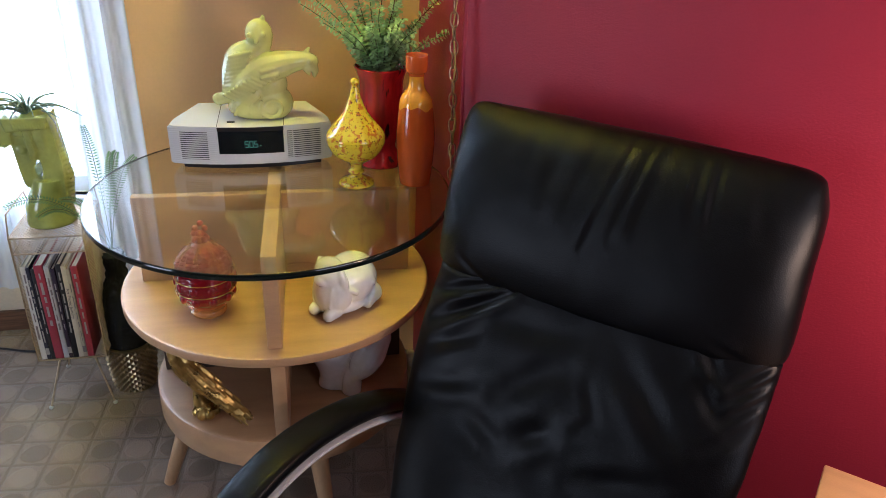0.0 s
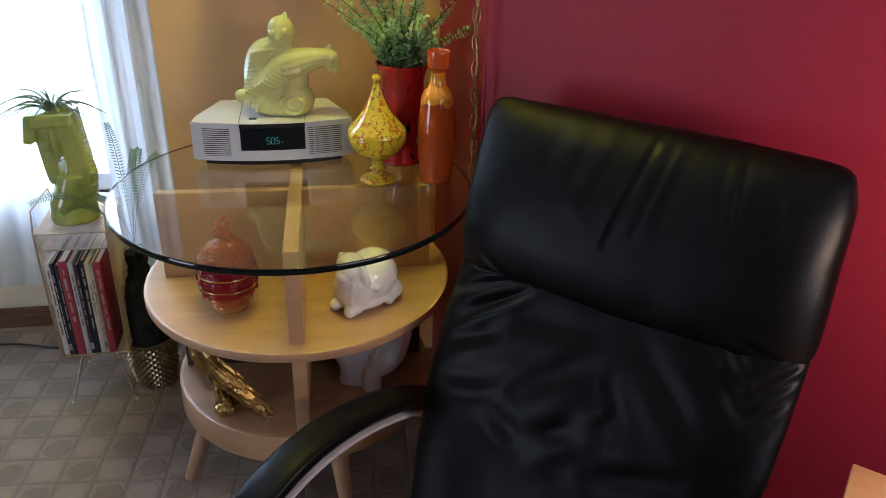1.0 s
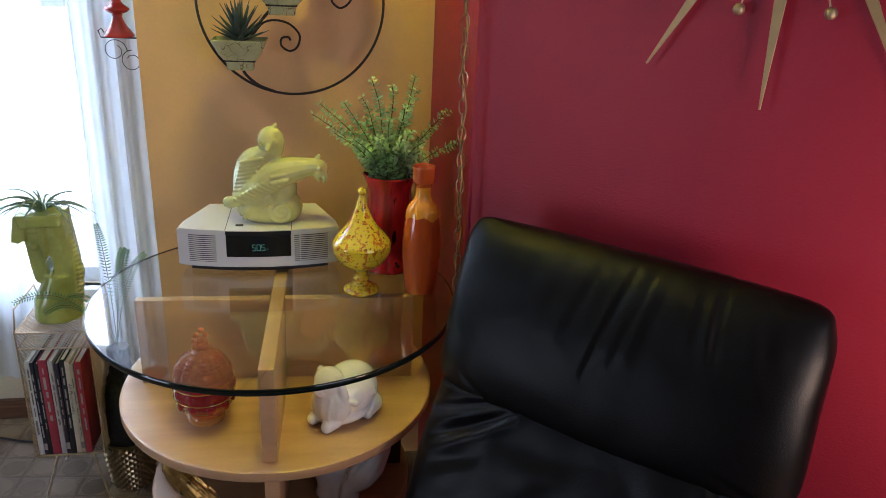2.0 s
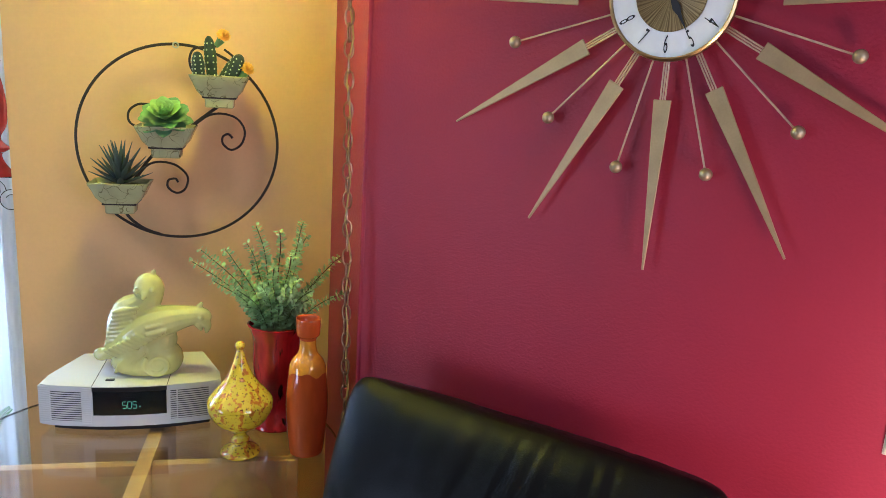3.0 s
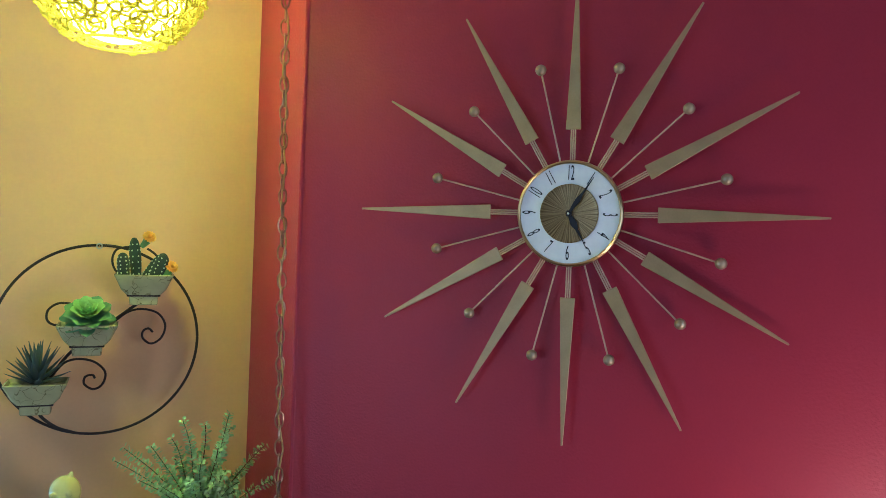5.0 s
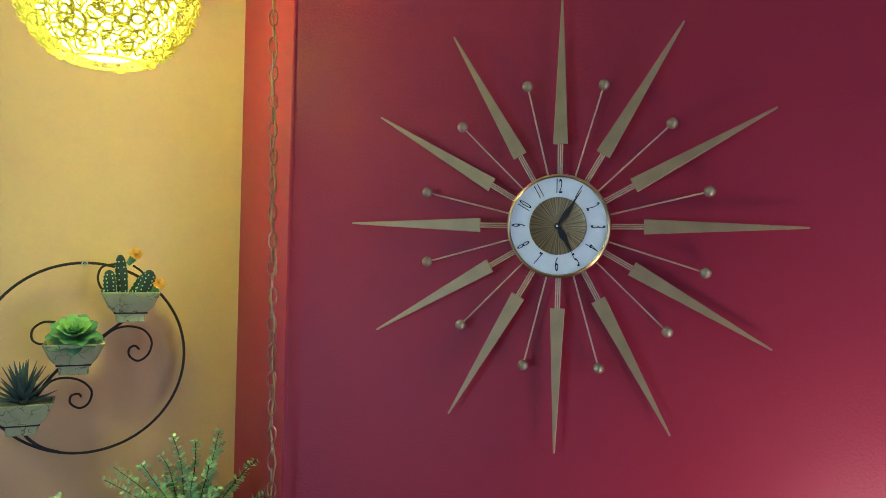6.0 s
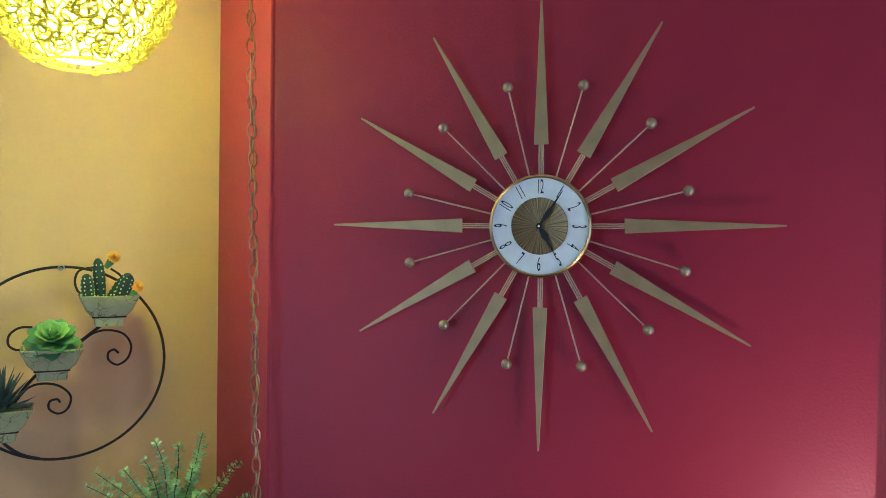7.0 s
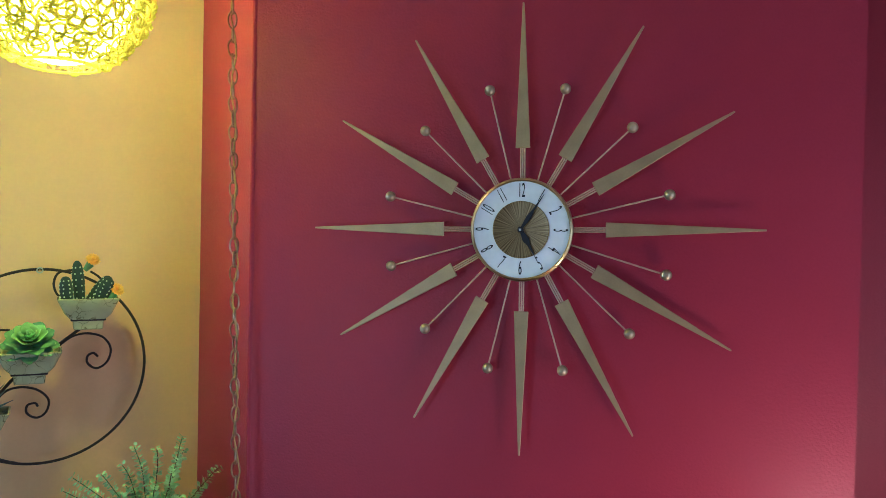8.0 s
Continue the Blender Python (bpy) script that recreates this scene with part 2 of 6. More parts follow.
    bp.inputs["Strength"].default_value, bp.inputs["Distance"].default_value = 0.8, 0.004
    L(h, bp.inputs["Height"])
    L(bp.outputs[0], b.inputs["Normal"])
    return m


setting("floor", box(-4, 4, -4.4, 2.0, -0.12, 0.0), carpet_mat(), label="beige carpet patterned with sculpted discs in squares")
setting("ceiling", box(-4, 4, -4.4, 2.0, CEIL, CEIL + 0.1), WHITE_PAINT)
# tan wall: a pier that ends beside the window
p0, p1 = spot(S_LEFT, BACK), CORNER
q0 = spot(S_LEFT, WIN - 0.12)
setting("wall_tan", prism([p0.xy, p1.xy, (p1 + N * 0.35).xy, q0.xy], 0, CEIL), TAN, label="smooth tan painted wall")
setting("wall_red_return", prism([CORNER.xy, EDGE.xy, (EDGE + Vector((0.10, 0.18, 0))).xy, (CORNER + Vector((0.2, 0.22, 0))).xy], 0, CEIL), RED, label="narrow dark red painted return wall")
setting("wall_red", prism([EDGE.xy, R_EDGE.xy, (R_EDGE.x - 0.05, 0.14), (EDGE.x + 0.10, 0.14)], 0, CEIL), RED, label="dark red painted wall with orange-peel texture")
e2 = Vector((2.018, 0.55, 0))
bm = box(0.78, e2.x, e2.y, e2.y + 0.12, 0, CEIL)
box(0.78, 0.845, 0.145, e2.y, 0, CEIL, bm=bm)
setting("wall_red_far", bm, RED, label="dark red painted wall in the recess past the corner")
setting("corner_trim", tube([(EDGE.x + 0.002, EDGE.y + 0.003, 0), (EDGE.x + 0.002, EDGE.y + 0.003, CEIL)], 0.0065, 12), RED, True, "red painted rounded corner bead")
# window wall with its opening
W0, W1, WZ0, WZ1 = -1.65, -0.565, 0.46, 2.15


def along_window(s0, s1, z0, z1, v0, v1, bm=None):
    return prism([spot(s0, v0).xy, spot(s1, v0).xy, spot(s1, v1).xy, spot(s0, v1).xy], z0, z1, bm)


bm = along_window(-2.6, W0, 0, CEIL, WIN, WIN - 0.12)
along_window(W1, S_LEFT, 0, CEIL, WIN, WIN - 0.12, bm)
along_window(W0, W1, 0, WZ0, WIN, WIN - 0.12, bm)
along_window(W0, W1, WZ1, CEIL, WIN, WIN - 0.12, bm)
setting("wall_window", bm, CREAM, label="cream painted wall round the window")
setting("baseboard", along_window(-2.6, S_LEFT, 0, 0.068, WIN + 0.014, WIN), TRIM, label="dark stained wooden baseboard")
# the rest of the room, behind and beside the camera
a = spot(-2.6, WIN)
DIM = mat("brown_wall_paint", (0.13, 0.09, 0.065), 0.7, vary=0.06, scale=3, bump=0.15, bump_scale=140)
wall_between("wall_west", (a.x, a.y), (a.x + 0.3, -4.0), 0.12, 0, CEIL, DIM, -1)
# unseen wall; its opening is only there for the back fill lamp
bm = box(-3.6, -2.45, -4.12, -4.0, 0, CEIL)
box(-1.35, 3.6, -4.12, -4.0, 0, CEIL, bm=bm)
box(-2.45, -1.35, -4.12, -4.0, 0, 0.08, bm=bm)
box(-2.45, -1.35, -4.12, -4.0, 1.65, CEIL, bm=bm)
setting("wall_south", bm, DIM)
EX = e2.x
bm = box(EX, EX + 0.12, -0.5, e2.y, 0, CEIL)
box(EX, EX + 0.12, -4.0, -1.5, 0, CEIL, bm=bm)
box(EX, EX + 0.12, -1.5, -0.5, 0, 0.8, bm=bm)
box(EX, EX + 0.12, -1.5, -0.5, 2.0, CEIL, bm=bm)
setting("wall_east", bm, DIM)
# window frame, sill and panes
FRAME = mat("white_window_paint", (0.78, 0.78, 0.76), 0.4, vary=0.03, bump=0.05)
PANE = glass_mat("window_glass", (0.95, 0.98, 1.0))
win = thing("window_1", "white-framed window behind sheer white curtains", "window", Matrix())
win["kind"] = "structure"
part("window_frame", along_window(W0, W0 + 0.05, WZ0, WZ1, WIN - 0.03, WIN - 0.09), FRAME, win)
part("window_frame", along_window(W1 - 0.05, W1, WZ0, WZ1, WIN - 0.03, WIN - 0.09), FRAME, win)
part("window_frame", along_window(W0 + 0.05, W1 - 0.05, WZ1 - 0.05, WZ1, WIN - 0.03, WIN - 0.09), FRAME, win)
part("window_frame", along_window(W0 + 0.05, W1 - 0.05, WZ0, WZ0 + 0.05, WIN - 0.03, WIN - 0.09), FRAME, win)
part("window_frame", along_window(W0 + 0.05, W1 - 0.05, 1.28, 1.32, WIN - 0.04, WIN - 0.08), FRAME, win)
for z0, z1 in ((WZ0 + 0.05, 1.28), (1.32, WZ1 - 0.05)):
    g = part("pane", along_window(W0 + 0.05, W1 - 0.05, z0, z1, WIN - 0.058, WIN - 0.062), PANE, win)
    g.visible_shadow = False
part("window_sill", along_window(W0 - 0.04, W1 + 0.04, WZ0 - 0.025, WZ0, WIN + 0.03, WIN - 0.02), FRAME, win)
back = setting("backdrop", along_window(-3.4, 0.4, -0.5, 3.2, -1.05, -1.06), glow_mat("bright_daylight_outside", (0.86, 0.95, 1.0), 1.55))
# ---- round three-tier table with a glass top ----
TC = Vector((-0.535, -0.300, 0))
GLASS_TOP, SHELF_1, SHELF_2 = 0.747, 0.533, 0.284
table = thing("tiered_table", "round blond maple table with three tiers and a glass top", "table", pose(TC.x, TC.y, 0, 0, 0, TURN - 1.5))


def disc(r, z0, z1, bevel=0.004):
    return lathe([(0, z0), (r - bevel - 0.004, z0), (r - bevel, z0), (r - bevel * 0.3, z0 + bevel * 0.3), (r, z0 + bevel), (r, z1 - bevel), (r - bevel * 0.3, z1 - bevel * 0.3), (r - bevel, z1), (r - bevel - 0.004, z1), (0, z1)], 96)


SHADED_BOARD = mat("shaded_board", (0.045, 0.024, 0.014), 0.45, vary=0.3, scale=6, stretch=(1, 6, 6), bump=0.1)
TOPGLASS = glass_mat("clear_table_glass", (0.86, 0.87, 0.82), 0.0, 1.6)
GREENEDGE = mat("dark_glass_edge", (0.005, 0.010, 0.009), 0.08)
top = part("glass_top", disc(0.394, GLASS_TOP - 0.012, GLASS_TOP, 0.002), TOPGLASS, table, "clear round glass top with a dark green edge", smooth=False)
top.visible_shadow = False
edge = part("glass_edge", lathe([(0.3925, GLASS_TOP - 0.0125), (0.3945, GLASS_TOP - 0.0125), (0.3960, GLASS_TOP - 0.010), (0.3955, GLASS_TOP - 0.002), (0.3945, GLASS_TOP - 0.0005), (0.3925, GLASS_TOP - 0.0005), (0.3925, GLASS_TOP - 0.0125)], 96), GREENEDGE, top)
part("upper_shelf", disc(0.350, SHELF_1 - 0.022, SHELF_1, 0.004), MAPLE, table)
part("lower_shelf", disc(0.304, SHELF_2 - 0.075, SHELF_2, 0.006), MAPLE, table)
for lo, hi, half in ((SHELF_1, GLASS_TOP - 0.0135, 0.305), (SHELF_2, SHELF_1 - 0.022, 0.285)):
    part("cross_panel", box(-0.015, 0.015, -half - 0.01, half, lo, hi, 0.002), MAPLE, table)
    # lower tier: the shade between the shelves is put into the boards' colour
    board = MAPLE if lo == SHELF_1 else SHADED_BOARD
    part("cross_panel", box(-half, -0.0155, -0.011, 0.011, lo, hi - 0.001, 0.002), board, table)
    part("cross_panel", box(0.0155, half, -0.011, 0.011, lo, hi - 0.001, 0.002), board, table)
for k in range(4):
    a = radians(197 + 90 * k)
    x, y = math.cos(a), math.sin(a)
    lg = tube([(x * 0.315, y * 0.315, 0.0), (x * 0.235, y * 0.235, SHELF_2 - 0.07)], 0.02, 20, radii=[0.014, 0.024])
    part("leg", lg, MAPLE_LEG, table)
# ---- on the glass top ----
GT = GLASS_TOP
WHITE_PLASTIC = mat("white_radio_plastic", (0.66, 0.66, 0.70), 0.38, vary=0.04, scale=6, bump=0.05, bump_scale=300, fine=0.02)
DARK_SLOT = mat("dark_grille", (0.06, 0.06, 0.07), 0.6)
DISPLAY = mat("smoked_display_window", (0.006, 0.010, 0.013), 0.12, vary=0.05)
DIGIT = glow_mat("green_digits", (0.16, 0.50, 0.42), 0.08)


def text_bm(s, size, extrude=0.0004, align="CENTER"):
    cu = bpy.data.curves.new("txt", "FONT")
    cu.body, cu.size, cu.extrude = s, size, extrude
    cu.align_x, cu.align_y = align, "CENTER"
    tmp = new("txt", cu)
    me = bpy.data.meshes.new_from_object(tmp.evaluated_get(bpy.context.evaluated_depsgraph_get()))
    bm = bmesh.new()
    bm.from_mesh(me)
    bpy.data.objects.remove(tmp)
    bpy.data.curves.remove(cu)
    bpy.data.meshes.remove(me)
    return bm


def arc_strip(x0, x1, z0, z1, out, front, n=10):
    """A strip that follows the radio's bowed front, standing out from it."""
    bm = bmesh.new()
    cols = []
    for i in range(n + 1):
        x = x0 + (x1 - x0) * i / n
        y = front(x)
        cols.append([bm.verts.new(p) for p in ((x, y - out, z0), (x, y - out, z1), (x, y + 0.002, z1), (x, y + 0.002, z0))])
    for a, b in zip(cols, cols[1:]):
        for k in range(4):
            bm.faces.new((a[k], a[(k + 1) % 4], b[(k + 1) % 4], b[k]))
    bm.faces.new(cols[0])
    bm.faces.new(cols[-1][::-1])
    return bm


def radio():
    r = thing("clock_radio", "white plastic clock radio with a dark display", "radio", facing(-0.083, 0.122, GT))
    def front(x):
        return -0.110 + 0.026 * (x / 0.186) ** 2
    plan = [(-0.186 + 0.372 * i / 16, front(-0.186 + 0.372 * i / 16)) for i in range(17)] + [(0.180, -0.035), (0.134, 0.092), (-0.134, 0.092), (-0.180, -0.035)]
    bm = prism(plan, 0.014, 0.105)
    bmesh.ops.bevel(bm, geom=[e for e in bm.edges if abs(e.verts[0].co.z - e.verts[1].co.z) < 1e-6], offset=0.003, segments=2, affect="EDGES")
    body = part("body", bm, WHITE_PLASTIC, r, angle=30)
    part("base", prism([(x * 0.86, y * 0.92 + 0.004) for x, y in plan], 0.0, 0.0145), BLACK_PLASTIC, r, "black plastic base")
    for x0, x1 in ((-0.160, -0.098), (0.082, 0.094), (0.097, 0.160)):
        g = part("grille", arc_strip(x0, x1, 0.026, 0.092, 0.0006, front), DARK_SLOT, r, "dark slotted speaker grille")
        for k in range(13):
            z = 0.0275 + k * 0.0050
            part("slat", arc_strip(x0, x1, z, z + 0.0026, 0.0014, front, 6), WHITE_PLASTIC, g)
    for k in range(17):
        z = 0.019 + k * 0.0050
        for x0, x1 in ((-0.184, -0.162), (-0.096, -0.078), (0.162, 0.184)):
            part("ridge", arc_strip(x0, x1, z, z + 0.0024, 0.0012, front, 4), WHITE_PLASTIC, body)
    d = part("display", arc_strip(-0.074, 0.074, 0.040, 0.094, 0.0012, front), DISPLAY, r, "smoked black display")
    part("display_hood", arc_strip(-0.075, 0.075, 0.094, 0.1035, 0.0022, front), BLACK_PLASTIC, d)
    segs = {"5": "afgcd", "0": "abcdef"}
    for k, ch in enumerate("505"):
        bm = bmesh.new()
        x, w, h, g = -0.0145 + 0.0105 * k, 0.0076, 0.0150, 0.0006
        places = {"a": (0, w, h, h), "g": (0, w, h / 2, h / 2), "d": (0, w, 0, 0), "f": (0, 0, h / 2, h), "b": (w, w, h / 2, h), "e": (0, 0, 0, h / 2), "c": (w, w, 0, h / 2)}
        for key in segs[ch]:
            xa, xb, za, zb = places[key]
            box(x + xa - (g if xa == xb else -g), x + xb + (g if xa == xb else -g), front(0) - 0.0020, front(0) - 0.0014, 0.056 + za - (g if za == zb else -g), 0.056 + zb + (g if za == zb else -g), bm=bm)
        part("digit", bm, DIGIT, d, "green lit digit", smooth=False)
    part("digit", box(0.0185, 0.0225, front(0) - 0.0020, front(0) - 0.0014, 0.0595, 0.0606), DIGIT, d, "green lit mark", smooth=False)
    for x in (-0.0755, 0.0755):
        part("seam", box(x - 0.0008, x + 0.0008, -0.104, 0.086, 0.1045, 0.1054), DARK_SLOT, r)
    part("button", box(-0.054, -0.036, -0.078, -0.068, 0.105, 0.1072, 0.002), DARK_SLOT, r, "grey button")
    return r


radio()

GLAZE_LIME = mat("chartreuse_glaze", (0.62, 0.62, 0.24), 0.16, vary=0.18, scale=9, coat=0.6, fine=0.03, bump=0.05, bump_scale=40)


def chain_blob(path, bm, sx=1.0, steps=14):
    """A smooth limb through (x, y, z, radius)."""
    pts = smooth_profile(path, 5)
    tube([(p[0], p[1] * sx, p[2]) for p in pts], 0, steps, bm=bm, radii=[max(0.002, p[3]) for p in pts])
    ball(path[0][3], pose(*path[0][:3]), bm, 12, 8)
    ball(path[-1][3], pose(*path[-1][:3]), bm, 12, 8)
    return bm


def statue(name, bm, material, m, label, category, voxel=0.0028, smooth=4):
    ob = new(name, mesh_of(bm, name))
    ob.data.materials.append(material)
    ob.matrix_world = m
    r = ob.modifiers.new("remesh", "REMESH")
    r.mode, r.voxel_size, r.use_smooth_shade = "VOXEL", voxel, True
    s = ob.modifiers.new("smooth", "SMOOTH")
    s.factor, s.iterations = 0.5, smooth
    return tagged(ob, label, category)


def feather(bm, a, b, r, flat=0.5):
    """A ridge on a wing from a to b."""
    n = 6
    pts = [Vector(a).lerp(Vector(b), i / n) for i in range(n + 1)]
    tube(pts, 0, 8, bm=bm, radii=[r * (0.45 + 0.55 * math.sin(math.pi * min(0.92, 0.12 + 0.8 * i / n))) for i in range(n + 1)])


bm = ball(1, None, None, 24, 16, (0.066, 0.042, 0.034))
bmesh.ops.transform(bm, matrix=pose(0.0, 0, 0.030), verts=bm.verts[:])
ball(1, pose(0.034, 0.0, 0.036), bm, 24, 14, (0.040, 0.040, 0.036))
ball(1, pose(-0.038, -0.005, 0.030), bm, 24, 14, (0.036, 0.038, 0.030))
for turns, cx in ((2.0, 0.026),):
    sp = []
    for i in range(44):
        a = i / 43 * turns * 2 * math.pi
        rr = 0.030 * (1 - i / 50)
        sp.append((cx + rr * math.cos(a + 2.4), -0.0385 + 0.002 * (i / 43 - 1), 0.031 + rr * 0.9 * math.sin(a + 2.4)))
    tube(sp, 0.0042, 8, bm=bm)
for k in range(4):
    tube([(-0.062 + 0.012 * k, -0.030 - 0.003 * k, 0.012 + 0.002 * k), (-0.056 + 0.012 * k, -0.038, 0.030 + 0.004 * k), (-0.036 + 0.012 * k, -0.036, 0.050 + 0.003 * k)], 0.0036, 8, bm=bm)
ball(1, pose(-0.004, 0.0, 0.026), bm, 28, 16, (0.074, 0.043, 0.033))
# the stooping bird in front
chain_blob([(-0.090, -0.006, 0.046, 0.013), (-0.066, -0.006, 0.058, 0.020), (-0.030, -0.008, 0.087, 0.032), (0.008, -0.010, 0.112, 0.038), (0.044, -0.010, 0.125, 0.034), (0.078, -0.012, 0.133, 0.026), (0.106, -0.012, 0.136, 0.0205), (0.118, -0.012, 0.132, 0.0205)], bm)
ball(1, pose(0.022, -0.002, 0.078, 0, 20, 0), bm, 20, 14, (0.042, 0.034, 0.044))
ball(1, pose(0.030, 0.0, 0.034), bm, 24, 14, (0.046, 0.042, 0.042))
ball(1, pose(-0.026, -0.002, 0.056, 0, -25, 0), bm, 24, 14, (0.050, 0.040, 0.032))
chain_blob([(0.120, -0.014, 0.126, 0.016), (0.129, -0.016, 0.112, 0.009), (0.127, -0.016, 0.099, 0.004)], bm)
chain_blob([(0.112, -0.014, 0.121, 0.014), (0.113, -0.016, 0.110, 0.007), (0.116, -0.016, 0.103, 0.003)], bm)
ball(0.0060, pose(0.118, -0.031, 0.136), bm, 10, 8)
ball(1, pose(-0.095, -0.004, 0.046, 0, 25, 0), bm, 12, 8, (0.016, 0.012, 0.015))
tube([(0.108, -0.012, 0.148), (0.113, -0.012, 0.157), (0.118, -0.012, 0.166)], 0, 8, bm=bm, radii=[0.010, 0.007, 0.003])
ball(1, pose(0.020, 0.0, 0.075, 0, -30, 0), bm, 16, 10, (0.034, 0.026, 0.030))
for k in range(11):
    f = k / 10
    px, pz = -0.062 + 0.094 * f, 0.060 + 0.058 * f
    py = -0.027 - 0.021 * math.sin(math.pi * (0.12 + 0.5 * f))
    feather(bm, (px - 0.022, py + 0.006, pz + 0.004), (px + 0.014, py + 0.003, pz - 0.012), 0.0054)
feather(bm, (0.004, -0.048, 0.104), (0.046, -0.042, 0.112), 0.0065)
feather(bm, (0.004, -0.047, 0.118), (0.044, -0.040, 0.126), 0.006)
# the upright bird behind
chain_blob([(-0.060, 0.018, 0.050, 0.028), (-0.052, 0.018, 0.090, 0.036), (-0.036, 0.014, 0.130, 0.041), (-0.010, 0.010, 0.152, 0.033), (0.008, 0.008, 0.170, 0.0255), (0.010, 0.006, 0.190, 0.0285)], bm)
ball(1, pose(0.006, 0.004, 0.194), bm, 20, 14, (0.0315, 0.030, 0.034))
ball(1, pose(-0.032, 0.010, 0.132, 0, 32, 0), bm, 20, 14, (0.036, 0.034, 0.044))
for sg in (-1, 1):
    ball(0.0065, pose(0.000 + 0.016 * sg, -0.023, 0.196 + 0.001 * sg), bm, 10, 8)
tube([(0.012, 0.004, 0.212), (0.015, 0.003, 0.224), (0.019, 0.002, 0.236)], 0, 8, bm=bm, radii=[0.012, 0.008, 0.003])
tube([(0.001, -0.022, 0.188), (-0.002, -0.033, 0.178)], 0, 8, bm=bm, radii=[0.008, 0.004])
for k in range(9):
    f = k / 8
    feather(bm, (-0.086 + 0.020 * f, -0.006 - 0.012 * f, 0.066 + 0.080 * f), (-0.054 + 0.044 * f, -0.022 - 0.008 * f, 0.076 + 0.084 * f), 0.0068)
# wide foot, flat below
bmesh.ops.bisect_plane(bm, geom=bm.verts[:] + bm.edges[:] + bm.faces[:], plane_co=(0, 0, 0.001), plane_no=(0, 0, -1), clear_outer=True)
bmesh.ops.holes_fill(bm, edges=[e for e in bm.edges if e.is_boundary], sides=0)
statue("bird_figurine", bm, GLAZE_LIME, facing(-0.057, 0.152, GT + 0.1045), "glossy chartreuse ceramic figurine of two birds on the radio", "figurine", 0.0020, 2)


def drip_mat(name, a, b, c, scale, stretch, lo=0.42, hi=0.60, rough=0.1):
    """A glaze of two or three colours in runs or specks."""
    m = mat(name, a, rough, coat=0.7, second=b, mix=(lo, hi), scale=scale, stretch=stretch, fine=0.03)
    t = m.node_tree
    hs = [n for n in t.nodes if n.bl_idname == "ShaderNodeHueSaturation"][0]
    n = t.nodes.new("ShaderNodeTexNoise")
    n.inputs["Scale"].default_value, n.inputs["Detail"].default_value = scale * 1.9, 3
    mp = [x for x in t.nodes if x.bl_idname == "ShaderNodeMapping"][0]
    t.links.new(mp.outputs[0], n.inputs["Vector"])
    r = t.nodes.new("ShaderNodeValToRGB")
    r.color_ramp.elements[0].position, r.color_ramp.elements[1].position = 0.60, 0.66
    r.color_ramp.elements[0].color, r.color_ramp.elements[1].color = (0, 0, 0, 1), (1, 1, 1, 1)
    t.links.new(n.outputs[0], r.inputs[0])
    mx = t.nodes.new("ShaderNodeMixRGB")
    mx.inputs[2].default_value = (*c, 1)
    t.links.new(r.outputs[0], mx.inputs[0])
    src = [l for l in t.links if l.to_node == hs and l.to_socket.name == "Color"][0].from_socket
    t.links.new(src, mx.inputs[1])
    t.links.new(mx.outputs[0], hs.inputs["Color"])
    return m


RED_GLAZE = drip_mat("red_drip_glaze", (0.54, 0.013, 0.020), (0.26, 0.007, 0.012), (0.04, 0.006, 0.008), 32, (1, 1, 0.16))
SPECK = drip_mat("yellow_speckled_glaze", (0.76, 0.58, 0.012), (0.56, 0.20, 0.012), (0.12, 0.030, 0.015), 100, (1, 1, 1), 0.41, 0.47)
ORANGE = mat("orange_glaze", (0.62, 0.105, 0.012), 0.12, vary=0.35, scale=16, stretch=(1, 1, 0.25), coat=0.8)
ORANGE_LIGHT = mat("bright_orange_glaze", (0.86, 0.34, 0.012), 0.12, vary=0.2, scale=22, coat=0.8)

vase = thing("red_vase", "tall flared vase in dripping red glaze", "vase", facing(0.222, 0.213, GT))
prof = smooth_profile([(0.0, 0.0), (0.050, 0.0), (0.053, 0.010), (0.042, 0.028), (0.035, 0.045), (0.040, 0.070), (0.0475, 0.105), (0.0515, 0.150), (0.0515, 0.185), (0.0530, 0.207), (0.060, 0.229), (0.0635, 0.237)], 5) + [(0.060, 0.239), (0.045, 0.20), (0.040, 0.12), (0.0, 0.10)]
part("body", lathe(prof, 56), RED_GLAZE, vase, angle=70)

jar = thing("lidded_jar", "yellow and orange speckled pedestal jar with lid", "jar", facing(0.150, 0.343, GT) @ Matrix.Diagonal((1.04, 1.04, 1.05, 1)))
part("bowl", lathe(smooth_profile([(0.0, 0.0), (0.035, 0.0), (0.036, 0.008), (0.016, 0.018), (0.014, 0.024), (0.018, 0.030), (0.012, 0.038), (0.020, 0.050), (0.048, 0.070), (0.062, 0.094), (0.0625, 0.108)], 5) + [(0.058, 0.109), (0.045, 0.07), (0, 0.05)], 56), SPECK, jar, angle=70)
lid = part("lid", lathe([(0.0, 0.108), (0.063, 0.109)] + smooth_profile([(0.063, 0.1105), (0.060, 0.118), (0.049, 0.132), (0.035, 0.148), (0.023, 0.167), (0.014, 0.188), (0.009, 0.206), (0.006, 0.216)], 5) + [(0, 0.217)], 56), SPECK, jar, angle=70)
part("finial", ball(0.0095, pose(0, 0, 0.224)), SPECK, lid)

